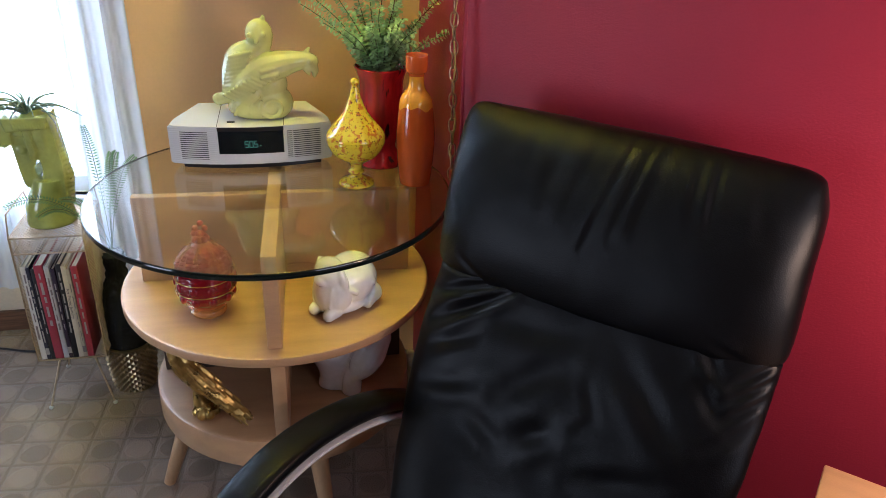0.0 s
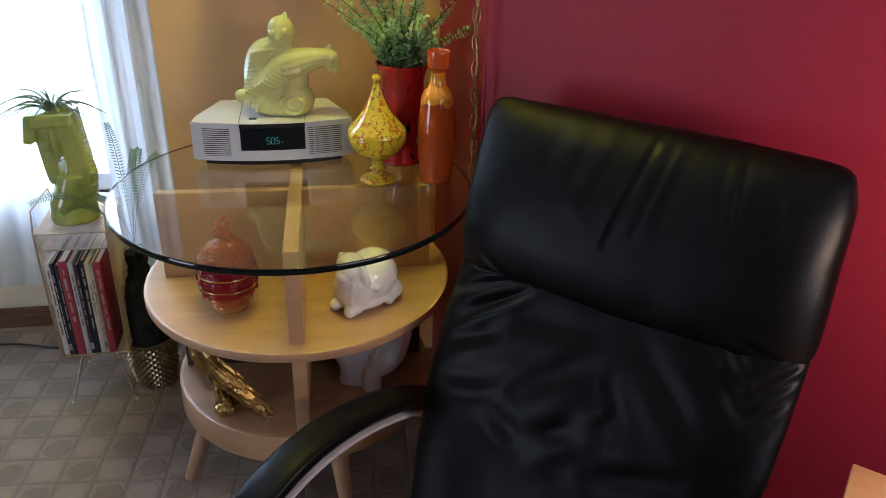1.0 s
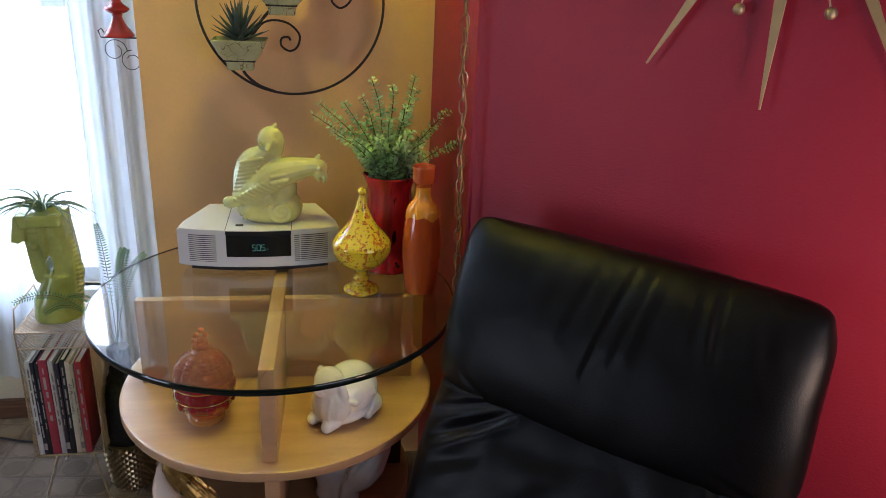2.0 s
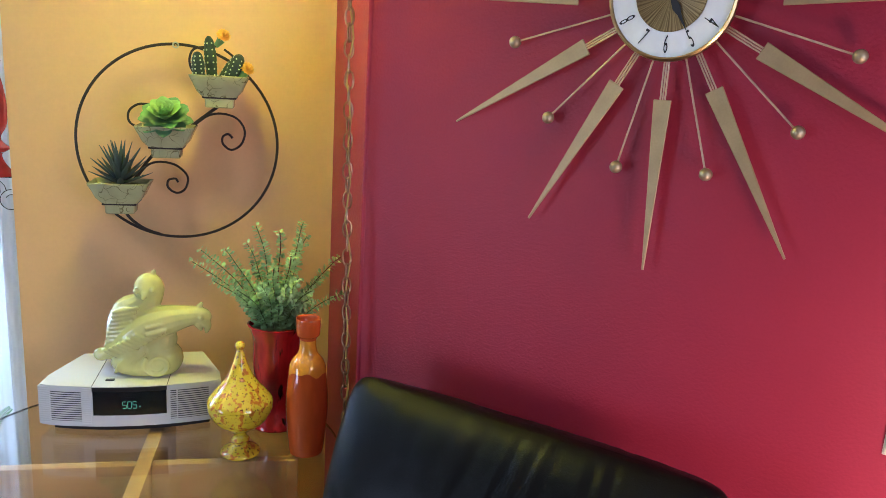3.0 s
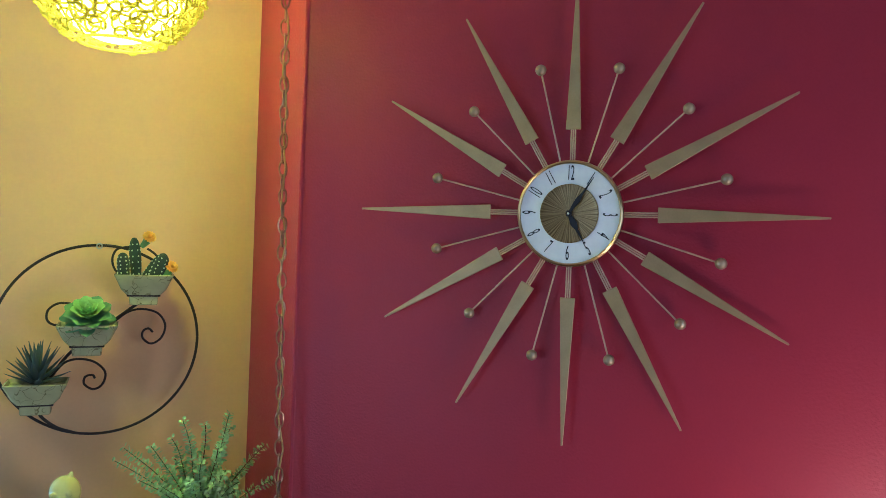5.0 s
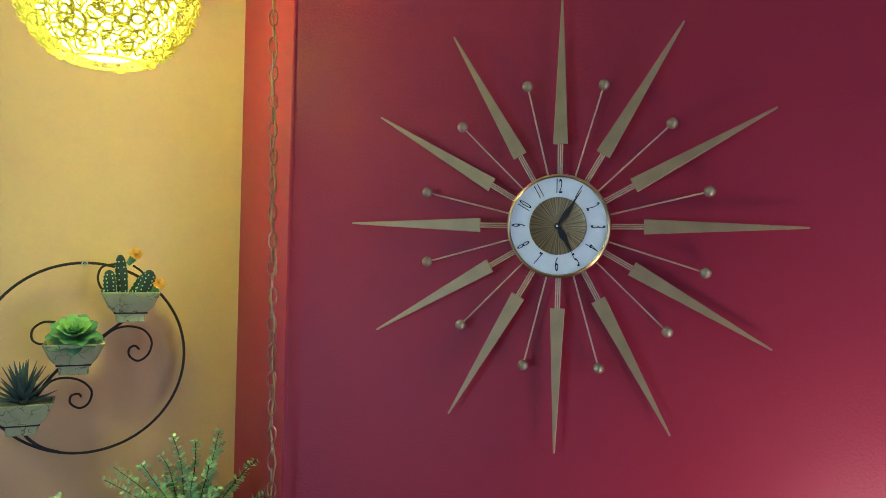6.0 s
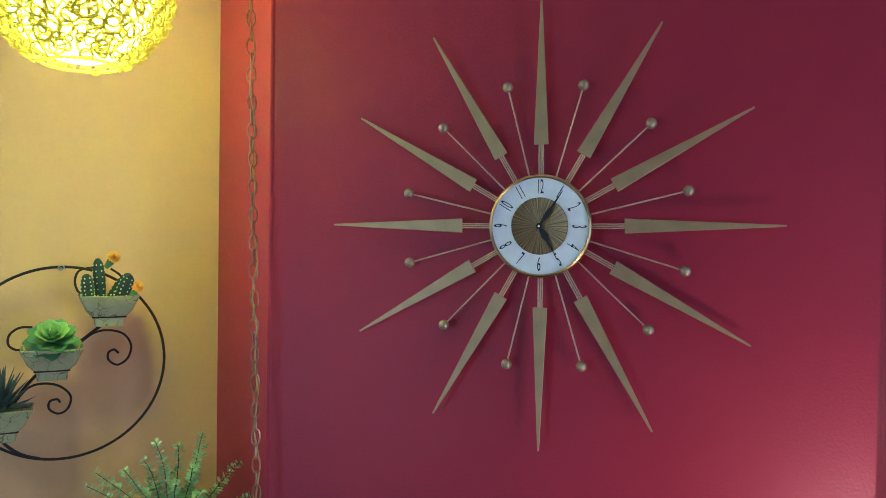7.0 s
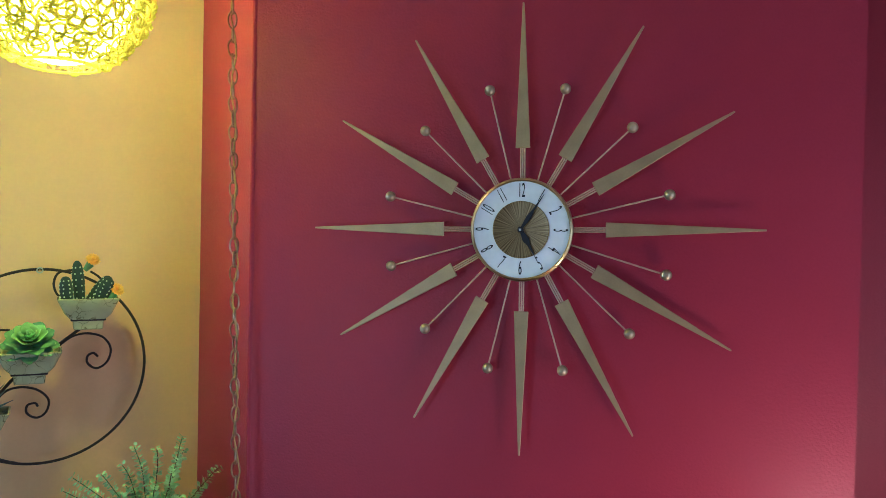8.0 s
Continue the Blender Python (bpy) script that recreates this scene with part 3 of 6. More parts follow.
ov = thing("orange_vase", "slim orange glazed bottle vase with cupped rim", "vase", facing(0.284, 0.347, GT) @ Matrix.Diagonal((1, 1, 1.02, 1)))
part("body", lathe([(0, 0)] + smooth_profile([(0.034, 0.0), (0.036, 0.008), (0.0415, 0.06), (0.0435, 0.105), (0.041, 0.150), (0.036, 0.185), (0.0335, 0.194)], 6), 56), ORANGE, ov, angle=70)
neck = lathe(smooth_profile([(0.0382, 0.178), (0.0366, 0.188), (0.0345, 0.1945), (0.0305, 0.202), (0.021, 0.214), (0.0172, 0.228), (0.0165, 0.244)], 6), 56)
for v in neck.verts:
    if v.co.z < 0.192:
        a = math.atan2(v.co.y, v.co.x)
        v.co.z += (0.004 * math.sin(3 * a + 1) + 0.003 * math.sin(7 * a)) * (0.192 - v.co.z) / 0.014
part("neck", neck, ORANGE_LIGHT, ov, "yellow-orange glazed neck", angle=70)
part("rim", lathe(smooth_profile([(0.0168, 0.2435), (0.019, 0.250), (0.0235, 0.254), (0.0245, 0.268), (0.0245, 0.286), (0.0235, 0.288)], 4) + [(0.0215, 0.286), (0.020, 0.262), (0.014, 0.240), (0.012, 0.20), (0, 0.2)], 56), ORANGE, ov, angle=70)

LEAF = mat("small_green_leaves", (0.42, 0.62, 0.29), 0.5, vary=0.4, scale=30, fine=0.1)
STEM = mat("plant_stem", (0.13, 0.18, 0.07), 0.6)
BROWN_STEM = mat("brown_stem", (0.10, 0.045, 0.025), 0.6)


def leaf(bm, p, way, side, length, width):
    """A small folded leaf from p along way."""
    way, side = Vector(way).normalized(), Vector(side).normalized()
    up = way.cross(side)
    a, b = p, p + way * length
    m = p + way * length * 0.55
    v = [bm.verts.new(q) for q in (a, m + side * width / 2 + up * width * 0.15, b, m - side * width / 2 + up * width * 0.15, m)]
    bm.faces.new((v[0], v[1], v[4]))
    bm.faces.new((v[1], v[2], v[4]))
    bm.faces.new((v[2], v[3], v[4]))
    bm.faces.new((v[3], v[0], v[4]))


rng = random.Random(5)
plant = thing("artificial_plant", "small-leaved green artificial plant in the red vase", "plant", facing(0.222, 0.213, GT + 0.210))
fol = bmesh.new()
TIPS = [(-0.177, 0.0, 0.165), (-0.159, 0.02, 0.185), (-0.109, -0.02, 0.196), (-0.065, 0.02, 0.200), (-0.042, -0.01, 0.246), (0.005, 0.02, 0.228), (0.055, -0.01, 0.256), (0.138, 0.01, 0.176), (0.174, -0.02, 0.110), (0.030, -0.03, 0.190), (-0.130, -0.03, 0.130), (0.062, 0.03, 0.215),
        (-0.085, -0.05, 0.120), (0.020, -0.06, 0.125), (-0.030, -0.065, 0.130), (0.070, -0.05, 0.115), (0.105, 0.02, 0.130), (-0.055, 0.04, 0.150), (-0.010, -0.05, 0.165), (0.045, -0.055, 0.145)]
TIPS += [(0.075 * math.cos(k * 2.4), 0.060 * math.sin(k * 2.4), 0.075 + 0.012 * (k % 4)) for k in range(14)]


def round_leaf(bm, p, way, side, size):
    """A small round cupped leaf on a short stalk."""
    way, side = Vector(way).normalized(), Vector(side).normalized()
    up = way.cross(side)
    mid = bm.verts.new(p + way * size * 0.62)
    rim = [bm.verts.new(p + way * size * (0.62 + 0.42 * math.cos(a)) + side * size * 0.40 * math.sin(a) + up * size * 0.10) for a in [math.pi * (1 + k / 3.5) for k in range(7)]]
    for k in range(7):
        bm.faces.new((mid, rim[k], rim[(k + 1) % 7]))


for k, tip in enumerate(TIPS):
    tip = Vector(tip)
    base = Vector((tip.x * 0.14, tip.y * 0.35, 0.0))
    mid = base.lerp(tip, 0.5) + Vector((-tip.x * 0.16, -tip.y * 0.1, 0.030))
    n = int((tip - base).length / 0.0070)
    sway = rng.uniform(0, 6)
    pts = [((1 - t) ** 2) * base + 2 * t * (1 - t) * mid + t * t * tip + Vector((0.0028 * math.sin(9 * t + sway) * t, 0.0028 * math.cos(8 * t + sway) * t, 0)) for t in [i / n for i in range(n + 1)]]
    part("stem", tube(pts, 0.0011, 5), BROWN_STEM if k in (5, 7, 9) else STEM, plant)
    for i in range(2, n + 1):
        way = (pts[i] - pts[i - 1]).normalized()
        f = i / n
        o = (Matrix.Rotation(i * 1.75 + k, 3, way) @ way.orthogonal()).normalized()
        for j in range(5 if f < 0.62 else 4 if f < 0.85 else 3):
            if rng.random() < 0.12:
                continue
            out = (Matrix.Rotation(2 * math.pi * j / (5 if f < 0.62 else 4 if f < 0.85 else 3) + rng.uniform(-0.4, 0.4), 3, way) @ o).normalized()
            size = 0.0158 * (1.05 - 0.36 * f) * rng.uniform(0.75, 1.2)
            axis = (out + way * rng.uniform(0.05, 0.6)).normalized()
            round_leaf(fol, pts[i] + out * 0.001, axis, Matrix.Rotation(rng.uniform(-0.7, 0.7), 3, axis) @ way.cross(out), size)
tagged(part("foliage", fol, LEAF, plant, smooth=False), kind="stuff")
# ---- on the walls ----
BRASS = mat("satin_brass", (0.41, 0.305, 0.150), 0.45, metal=0.55, vary=0.1, scale=30, bump=0.05, bump_scale=300)
BRASS_BRIGHT = mat("polished_brass", (0.50, 0.37, 0.18), 0.3, metal=1.0, vary=0.1)
BRASS_ROD = mat("rosy_brass_rod", (0.62, 0.45, 0.30), 0.38, metal=0.6, vary=0.1, scale=60)
BRASS_BALL = mat("aged_brass_ball", (0.44, 0.35, 0.22), 0.42, metal=0.75, vary=0.15, scale=80)
ENAMEL = mat("white_enamel_dial", (0.80, 0.82, 0.84), 0.25, vary=0.02)
BLACK_INK = mat("black_enamel", (0.012, 0.012, 0.016), 0.4)


def sunburst_mat():
    """Brushed brass whose lines run out from the middle."""
    m = mat("brushed_sunburst_brass", (0.40, 0.30, 0.15), 0.38, metal=0.8)
    t = m.node_tree
    co = t.nodes.new("ShaderNodeTexCoord")
    g = t.nodes.new("ShaderNodeTexGradient")
    g.gradient_type = "RADIAL"
    t.links.new(co.outputs["Object"], g.inputs[0])
    mul = t.nodes.new("ShaderNodeMath")
    mul.operation, mul.inputs[1].default_value = "MULTIPLY", 105
    t.links.new(g.outputs["Fac"], mul.inputs[0])
    n = t.nodes.new("ShaderNodeTexNoise")
    n.noise_dimensions = "1D"
    n.inputs["Scale"].default_value, n.inputs["Detail"].default_value = 1.0, 3
    t.links.new(mul.outputs[0], n.inputs["W"])
    r = t.nodes.new("ShaderNodeValToRGB")
    r.color_ramp.elements[0].position, r.color_ramp.elements[1].position = 0.36, 0.66
    r.color_ramp.elements[0].color, r.color_ramp.elements[1].color = (0.17, 0.115, 0.048, 1), (0.42, 0.31, 0.145, 1)
    t.links.new(n.outputs[0], r.inputs[0])
    b = t.nodes["Principled BSDF"]
    t.links.new(r.outputs[0], b.inputs["Base Color"])
    bp = t.nodes.new("ShaderNodeBump")
    bp.inputs["Strength"].default_value, bp.inputs["Distance"].default_value = 0.4, 0.001
    t.links.new(n.outputs[0], bp.inputs["Height"])
    t.links.new(bp.outputs[0], b.inputs["Normal"])
    return m


def sunburst_clock():
    # local: x to the right, y up the wall, z out from it
    c = thing("sunburst_clock", "brass sunburst wall clock with white enamel dial", "clock", pose(0.338, 0.0, 1.671, 90, 0, 0))
    part("case", lathe([(0, 0.0), (0.070, 0.0), (0.074, 0.004), (0.074, 0.020), (0.086, 0.024), (0.093, 0.030), (0.0945, 0.036), (0.0935, 0.042), (0.0905, 0.0445), (0.0885, 0.0425), (0.0885, 0.038), (0, 0.038)], 96), BRASS_BRIGHT, c, "polished brass rim", angle=35)
    dial = part("dial", lathe([(0.050, 0.0385), (0.088, 0.0385), (0.088, 0.0402), (0.0525, 0.0402), (0.050, 0.0385)], 96), ENAMEL, c, "white enamel hour ring", angle=30)
    part("centre_disc", lathe([(0, 0.0385), (0.0515, 0.0385), (0.0520, 0.0415), (0.0508, 0.0420), (0.045, 0.0405), (0, 0.0412)], 96), sunburst_mat(), dial, "ribbed brass centre disc", angle=30)
    for h in range(1, 13):
        a = radians(30 * h)
        bm = text_bm(str(h), 0.037, 0.0002)
        turn = -30 * h + (180 if 4 <= h <= 8 and h in (6, 5, 7) else 0)
        part("numeral", bm, BLACK_INK, dial, "", pose(math.sin(a) * 0.0705, math.cos(a) * 0.0705, 0.0406, 0, 0, turn) @ Matrix.Diagonal((0.37, 1, 1, 1)), smooth=False)
    # pointers at five past five
    for name, ang, ln, wd, z in (("hour_hand", 150.5, 0.056, 0.0062, 0.0435), ("minute_hand", 33, 0.077, 0.0046, 0.0450)):
        bm = prism([(-0.0012, -0.006), (0.0012, -0.006), (wd, ln * 0.36), (wd * 0.45, ln * 0.55), (0.0004, ln), (-0.0004, ln), (-wd * 0.45, ln * 0.55), (-wd, ln * 0.36)], z, z + 0.0008)
        part(name, bm, BLACK_INK, c, "", pose(0, 0, 0, 0, 0, -ang), smooth=False)
    part("pivot", lathe([(0, 0.042), (0.0052, 0.042), (0.0052, 0.0470), (0.0035, 0.0478), (0, 0.0478)], 20), BLACK_INK, c)
    part("pivot_cap", ball(0.0022, pose(0, 0, 0.0485)), ENAMEL, c)
    # the rays and rods are bent a little out of their even spacing by hand
    rays = (-0.9, 29.9, 60.2, 89.2, 118.8, 150.5, 179.7, 209.2, 239.3, 269.7, 300.0, 329.2)
    rods = (15.9, 46.3, 75.8, 106.4, 132.9, 162.9, 193.2, 223.9, 253.9, 283.1, 314.1, 345.4)
    for k in range(12):
        m = pose(0, 0, 0, 0, 0, -rays[k])
        bm = prism([(-0.0135, 0.150), (0.0135, 0.150), (0.0016, 0.416), (-0.0016, 0.416)], 0.0222, 0.0262)
        bmesh.ops.bevel(bm, geom=bm.edges[:], offset=0.0008, segments=1, affect="EDGES")
        ray = part("ray_blade", bm, BRASS, c, "", m, angle=20)
        for x in (-0.0036, 0.0, 0.0036):
            part("ray_rod", tube([(x, 0.070, 0.024), (x, 0.152, 0.024)], 0.0014, 8), BRASS_ROD, ray)
        m = pose(0, 0, 0, 0, 0, -rods[k])
        rod = part("ball_rod", tube([(0, 0.070, 0.020), (0, 0.260, 0.022)], 0.0016, 8), BRASS_ROD, c, "", m)
        part("ball", ball(0.0100, pose(0, 0.266, 0.0222), None, 18, 12), BRASS_BALL, rod)
    part("hanger", box(-0.02, 0.02, -0.02, 0.02, 0.0, 0.004), BRASS, c)


sunburst_clock()

IVORY = mat("ivory_switch_plate", (0.54, 0.50, 0.41), 0.35, vary=0.04)
sw = thing("light_switch", "ivory plastic toggle light switch plate", "switch", pose(0.746, 0, 1.106, 90, 0, 0))
bm = box(-0.0365, 0.0365, -0.0595, 0.0595, 0, 0.006)
bmesh.ops.bevel(bm, geom=[e for e in bm.edges if min(v.co.z for v in e.verts) > 0.005], offset=0.003, segments=3, affect="EDGES")
part("plate", bm, IVORY, sw, angle=25)
part("slot", box(-0.0062, 0.0062, -0.0135, 0.0135, 0.0055, 0.0064, 0.0), BLACK_INK, sw)
part("bezel", box(-0.0050, 0.0050, -0.0122, 0.0122, 0.0056, 0.0070, 0.0005), IVORY, sw)
part("toggle", prism([(-0.0042, -0.004), (0.0042, -0.004), (0.0036, 0.010), (-0.0036, 0.010)], 0.006, 0.013), IVORY, sw)
for y in (-0.0305, 0.0305):
    s = part("screw", lathe([(0, 0.0055), (0.0033, 0.0055), (0.0028, 0.0068), (0, 0.007)], 16), IVORY, sw, "", pose(0, y, 0))
    part("screw_slot", box(-0.0026, 0.0026, -0.0004, 0.0004, 0.0066, 0.0072), BLACK_INK, s)

# ---- wrought ring with three small planters ----
IRON = mat("dark_bronze_iron", (0.030, 0.022, 0.020), 0.5, vary=0.2, metal=0.3, bump=0.2, bump_scale=200)
CELADON = mat("crackled_celadon_glaze", (0.42, 0.43, 0.24), 0.25, vary=0.14, scale=18, coat=0.4)


def crackle():
    """Thin dark cracks in the celadon."""
    t = CELADON.node_tree
    hs = [n for n in t.nodes if n.bl_idname == "ShaderNodeHueSaturation"][0]
    co = [n for n in t.nodes if n.bl_idname == "ShaderNodeTexCoord"][0]
    warp = t.nodes.new("ShaderNodeTexNoise")
    warp.inputs["Scale"].default_value = 22
    t.links.new(co.outputs["Object"], warp.inputs["Vector"])
    info = t.nodes.new("ShaderNodeObjectInfo")
    shift = t.nodes.new("ShaderNodeVectorMath")
    t.links.new(co.outputs["Object"], shift.inputs[0])
    t.links.new(info.outputs["Random"], shift.inputs[1])
    t.links.new(shift.outputs[0], warp.inputs["Vector"])
    add = t.nodes.new("ShaderNodeMixRGB")
    add.inputs[0].default_value = 0.075
    t.links.new(shift.outputs[0], add.inputs[1])
    t.links.new(warp.outputs["Color"], add.inputs[2])
    v = t.nodes.new("ShaderNodeTexVoronoi")
    v.feature = "DISTANCE_TO_EDGE"
    v.inputs["Scale"].default_value = 42
    t.links.new(add.outputs[0], v.inputs["Vector"])
    r = t.nodes.new("ShaderNodeValToRGB")
    r.color_ramp.elements[0].position, r.color_ramp.elements[1].position = 0.006, 0.035
    r.color_ramp.elements[0].color, r.color_ramp.elements[1].color = (0.40, 0.36, 0.28, 1), (1, 1, 1, 1)
    t.links.new(v.outputs["Distance"], r.inputs[0])
    mx = t.nodes.new("ShaderNodeMixRGB")
    mx.blend_type = "MULTIPLY"
    part_of = t.nodes.new("ShaderNodeMapRange")
    part_of.inputs[1].default_value, part_of.inputs[2].default_value = 0.42, 0.56
    t.links.new(warp.outputs[0], part_of.inputs[0])
    t.links.new(part_of.outputs[0], mx.inputs[0])
    src = [l for l in t.links if l.to_node == hs and l.to_socket.name == "Color"][0].from_socket
    t.links.new(src, mx.inputs[1])
    t.links.new(r.outputs[0], mx.inputs[2])
    t.links.new(mx.outputs[0], hs.inputs["Color"])


crackle()
ring = thing("planter_ring", "dark wrought iron ring with scrolls holding small planters", "wall planter", facing(0.0, 0.0, 1.346))
RR = 0.2190
part("hoop", tube([(RR * math.cos(a), 0, RR * math.sin(a)) for a in [2 * math.pi * i / 120 for i in range(120)]], 0.0032, 8, True), IRON, ring)


def scroll(pts, r=0.0026, y=0.0):
    part("scroll", tube([(p[0], y, p[1]) for p in smooth_profile(pts, 8)], r, 8), IRON, ring)


def dz(l):
    return [(s, z - 1.346) for s, z in l]


scroll(dz([(-0.045, 1.132), (-0.085, 1.148), (-0.118, 1.180), (-0.118, 1.215), (-0.105, 1.250), (-0.060, 1.314), (-0.015, 1.352), (0.043, 1.399), (0.085, 1.432)]), 0.0036)
scroll(dz([(-0.095, 1.262), (-0.070, 1.293), (-0.040, 1.302), (-0.006, 1.294), (0.017, 1.270), (0.012, 1.242), (-0.007, 1.231), (-0.026, 1.243), (-0.025, 1.260), (-0.010, 1.264), (-0.004, 1.256)]))
scroll(dz([(0.036, 1.390), (0.064, 1.411), (0.095, 1.417), (0.128, 1.407), (0.145, 1.380), (0.138, 1.350), (0.116, 1.335), (0.097, 1.347), (0.096, 1.364), (0.108, 1.371), (0.118, 1.362)]))
scroll(dz([(-0.060, 1.430), (-0.085, 1.430), (-0.105, 1.415), (-0.107, 1.393), (-0.092, 1.381), (-0.070, 1.383)]))
scroll(dz([(0.085, 1.566), (0.060, 1.563), (0.034, 1.556), (0.025, 1.532), (0.033, 1.507), (0.050, 1.503)]))
scroll(dz([(0.100, 1.560), (0.120, 1.545), (0.135, 1.520), (0.140, 1.500)]))
part("nail", lathe([(0, -0.05), (0.0018, -0.05), (0.0018, 0.008), (0, 0.008)], 10), BRASS_BRIGHT, ring, "", pose(-0.003, -0.002, 0.217, 90, 0, 0))
part("nail_ring", tube([(0.0058 * math.cos(i * math.pi / 8), 0, 0.0058 * math.sin(i * math.pi / 8)) for i in range(16)], 0.0017, 6, True), mat("zinc", (0.5, 0.52, 0.55), 0.35, metal=0.8), ring, "", pose(-0.003, -0.006, 0.217))


def rect_loft(levels, steps=6):
    """A rounded rectangular body from (half width, half depth, height)."""
    bm = bmesh.new()
    rings = []
    for hx, hy, z, r in levels:
        pts = []
        for cx, cy, a0 in ((1, 1, 0), (-1, 1, 90), (-1, -1, 180), (1, -1, 270)):
            for k in range(steps):
                a = radians(a0 + 90 * k / (steps - 1))
                pts.append((cx * (hx - r) + r * math.cos(a), cy * (hy - r) + r * math.sin(a), z))
        rings.append([bm.verts.new(p) for p in pts])
    for a, b in zip(rings, rings[1:]):
        n = len(a)
        for k in range(n):
            bm.faces.new((a[k], a[(k + 1) % n], b[(k + 1) % n], b[k]))
    bm.faces.new(rings[0][::-1])
    bm.faces.new(rings[-1])
    return bm


POTS = [(0.094, 1.434), (-0.020, 1.320), (-0.119, 1.193)]
for s, z in POTS:
    pot = thing("small_planter", "pale green crackled ceramic planter in the iron ring", "planter", facing(s, 0.048, z), "planters on the ring")
    bm = rect_loft([(0.028, 0.024, 0.0, 0.004), (0.030, 0.026, 0.002, 0.004), (0.031, 0.027, 0.018, 0.004), (0.034, 0.028, 0.021, 0.006), (0.048, 0.036, 0.036, 0.008), (0.056, 0.041, 0.054, 0.008), (0.062, 0.045, 0.066, 0.006), (0.0625, 0.0455, 0.069, 0.006), (0.059, 0.042, 0.070, 0.006), (0.056, 0.039, 0.060, 0.006)])
    part("bowl", bm, CELADON, pot, angle=30)
    hold = tube([(0.034, -0.028, 0.022), (0.034, 0.046, 0.022), (-0.034, 0.046, 0.022), (-0.034, -0.028, 0.022)], 0.0025, 8, True)
    part("holder", hold, IRON, pot, "dark iron holder band")

CACTUS = mat("dark_green_cactus", (0.018, 0.042, 0.036), 0.55, vary=0.4, scale=40, bump=0.3)
SPOTS = mat("pale_cactus_tufts", (0.50, 0.55, 0.44), 0.7)
BLOOM = mat("orange_yellow_bloom", (0.86, 0.50, 0.02), 0.5, vary=0.2, scale=60)
AGAVE = mat("blue_grey_agave", (0.055, 0.085, 0.085), 0.5, vary=0.3, scale=20)
SUCC = mat("bright_green_succulent", (0.27, 0.47, 0.13), 0.45, vary=0.25, scale=18)
SUCC_DARK = mat("deep_green_succulent", (0.13, 0.27, 0.11), 0.45, vary=0.3, scale=18)


def cactus_group():
    c = thing("cactus", "dark green spotted cactus with two orange-yellow blooms", "plant", facing(0.094, 0.048, 1.434 + 0.062) @ Matrix.Diagonal((1, 1, 1.08, 1)))
    for x, y, lean, h, w in ((-0.042, -0.012, -5, 0.058, 0.0125), (-0.016, 0.004, -5, 0.090, 0.0118), (0.004, 0.012, 38, 0.070, 0.0145), (0.020, -0.014, 24, 0.060, 0.0145)):
        prof = [(0, 0)] + smooth_profile([(w * 0.75, 0), (w * 0.95, h * 0.3), (w, h * 0.6), (w * 0.75, h * 0.88), (w * 0.3, h * 0.99)], 4) + [(0, h)]
        bm = lathe(prof, 20)
        for v in bm.verts:
            k = 1 + 0.10 * math.cos(6 * math.atan2(v.co.y, v.co.x))
            v.co.x *= k
            v.co.y *= k * 0.75
        st = part("cactus_stem", bm, CACTUS, c, "", pose(x, y, -0.006, 0, lean, 0), angle=80)
        tufts = bmesh.new()
        for i in range(6):
            for j in range(6):
                a = 2 * math.pi * j / 6 + (i % 2) * 0.1
                z = h * (0.14 + 0.14 * i)
                rr = w * (1.02 if z < h * 0.75 else 0.8)
                ball(0.0019, pose(rr * math.cos(a), rr * 0.78 * math.sin(a), z), tufts, 6, 4)
        tagged(part("tufts", tufts, SPOTS, st), kind="stuff")
    for x, y, z, tx, tz in ((0.008, -0.008, 0.084, 15, 0), (0.058, -0.014, 0.022, 25, 0)):
        part("bud", tube([(x - 0.016, y, z - 0.02), (x - 0.004, y, z - 0.006)], 0, 10, radii=[0.005, 0.009]), SUCC_DARK, c)
        bm = bmesh.new()
        for ringn, (n, l, e) in enumerate(((15, 0.0175, 10), (13, 0.0165, 38), (10, 0.014, 66))):
            for i in range(n):
                a = 2 * math.pi * i / n + ringn * 0.3
                o = Vector((math.cos(a) * math.cos(radians(e)), math.sin(a) * math.cos(radians(e)), math.sin(radians(e))))
                leaf(bm, Vector((0, 0, 0)), o, Vector((-math.sin(a), math.cos(a), 0)), l, 0.010)
        part("bloom", bm, BLOOM, c, "orange-yellow bloom", pose(x, y, z, 42, tx, 0), smooth=False)


def thick_leaf(l, w, th, curl, n=8, pointed=1.0):
    """A fleshy leaf lying along +x, curling up."""
    bm = bmesh.new()
    rings = []
    for i in range(n + 1):
        t = i / n
        hw = w / 2 * max(0.0, math.sin(math.pi * (0.10 + 0.89 * t) ** pointed)) ** (0.62 if pointed > 1 else 1.0) + 0.0004
        hh = th / 2 * (1 - t) + 0.0006
        x, z = l * t, curl * t * t
        rings.append([bm.verts.new((x, hw * math.cos(a), z + hh * math.sin(a) + 0.35 * hw * abs(math.cos(a)))) for a in [2 * math.pi * k / 10 for k in range(10)]])
    for a, b in zip(rings, rings[1:]):
        for k in range(10):
            bm.faces.new((a[k], a[(k + 1) % 10], b[(k + 1) % 10], b[k]))
    bm.faces.new(rings[0][::-1])
    bm.faces.new(rings[-1])
    return bm


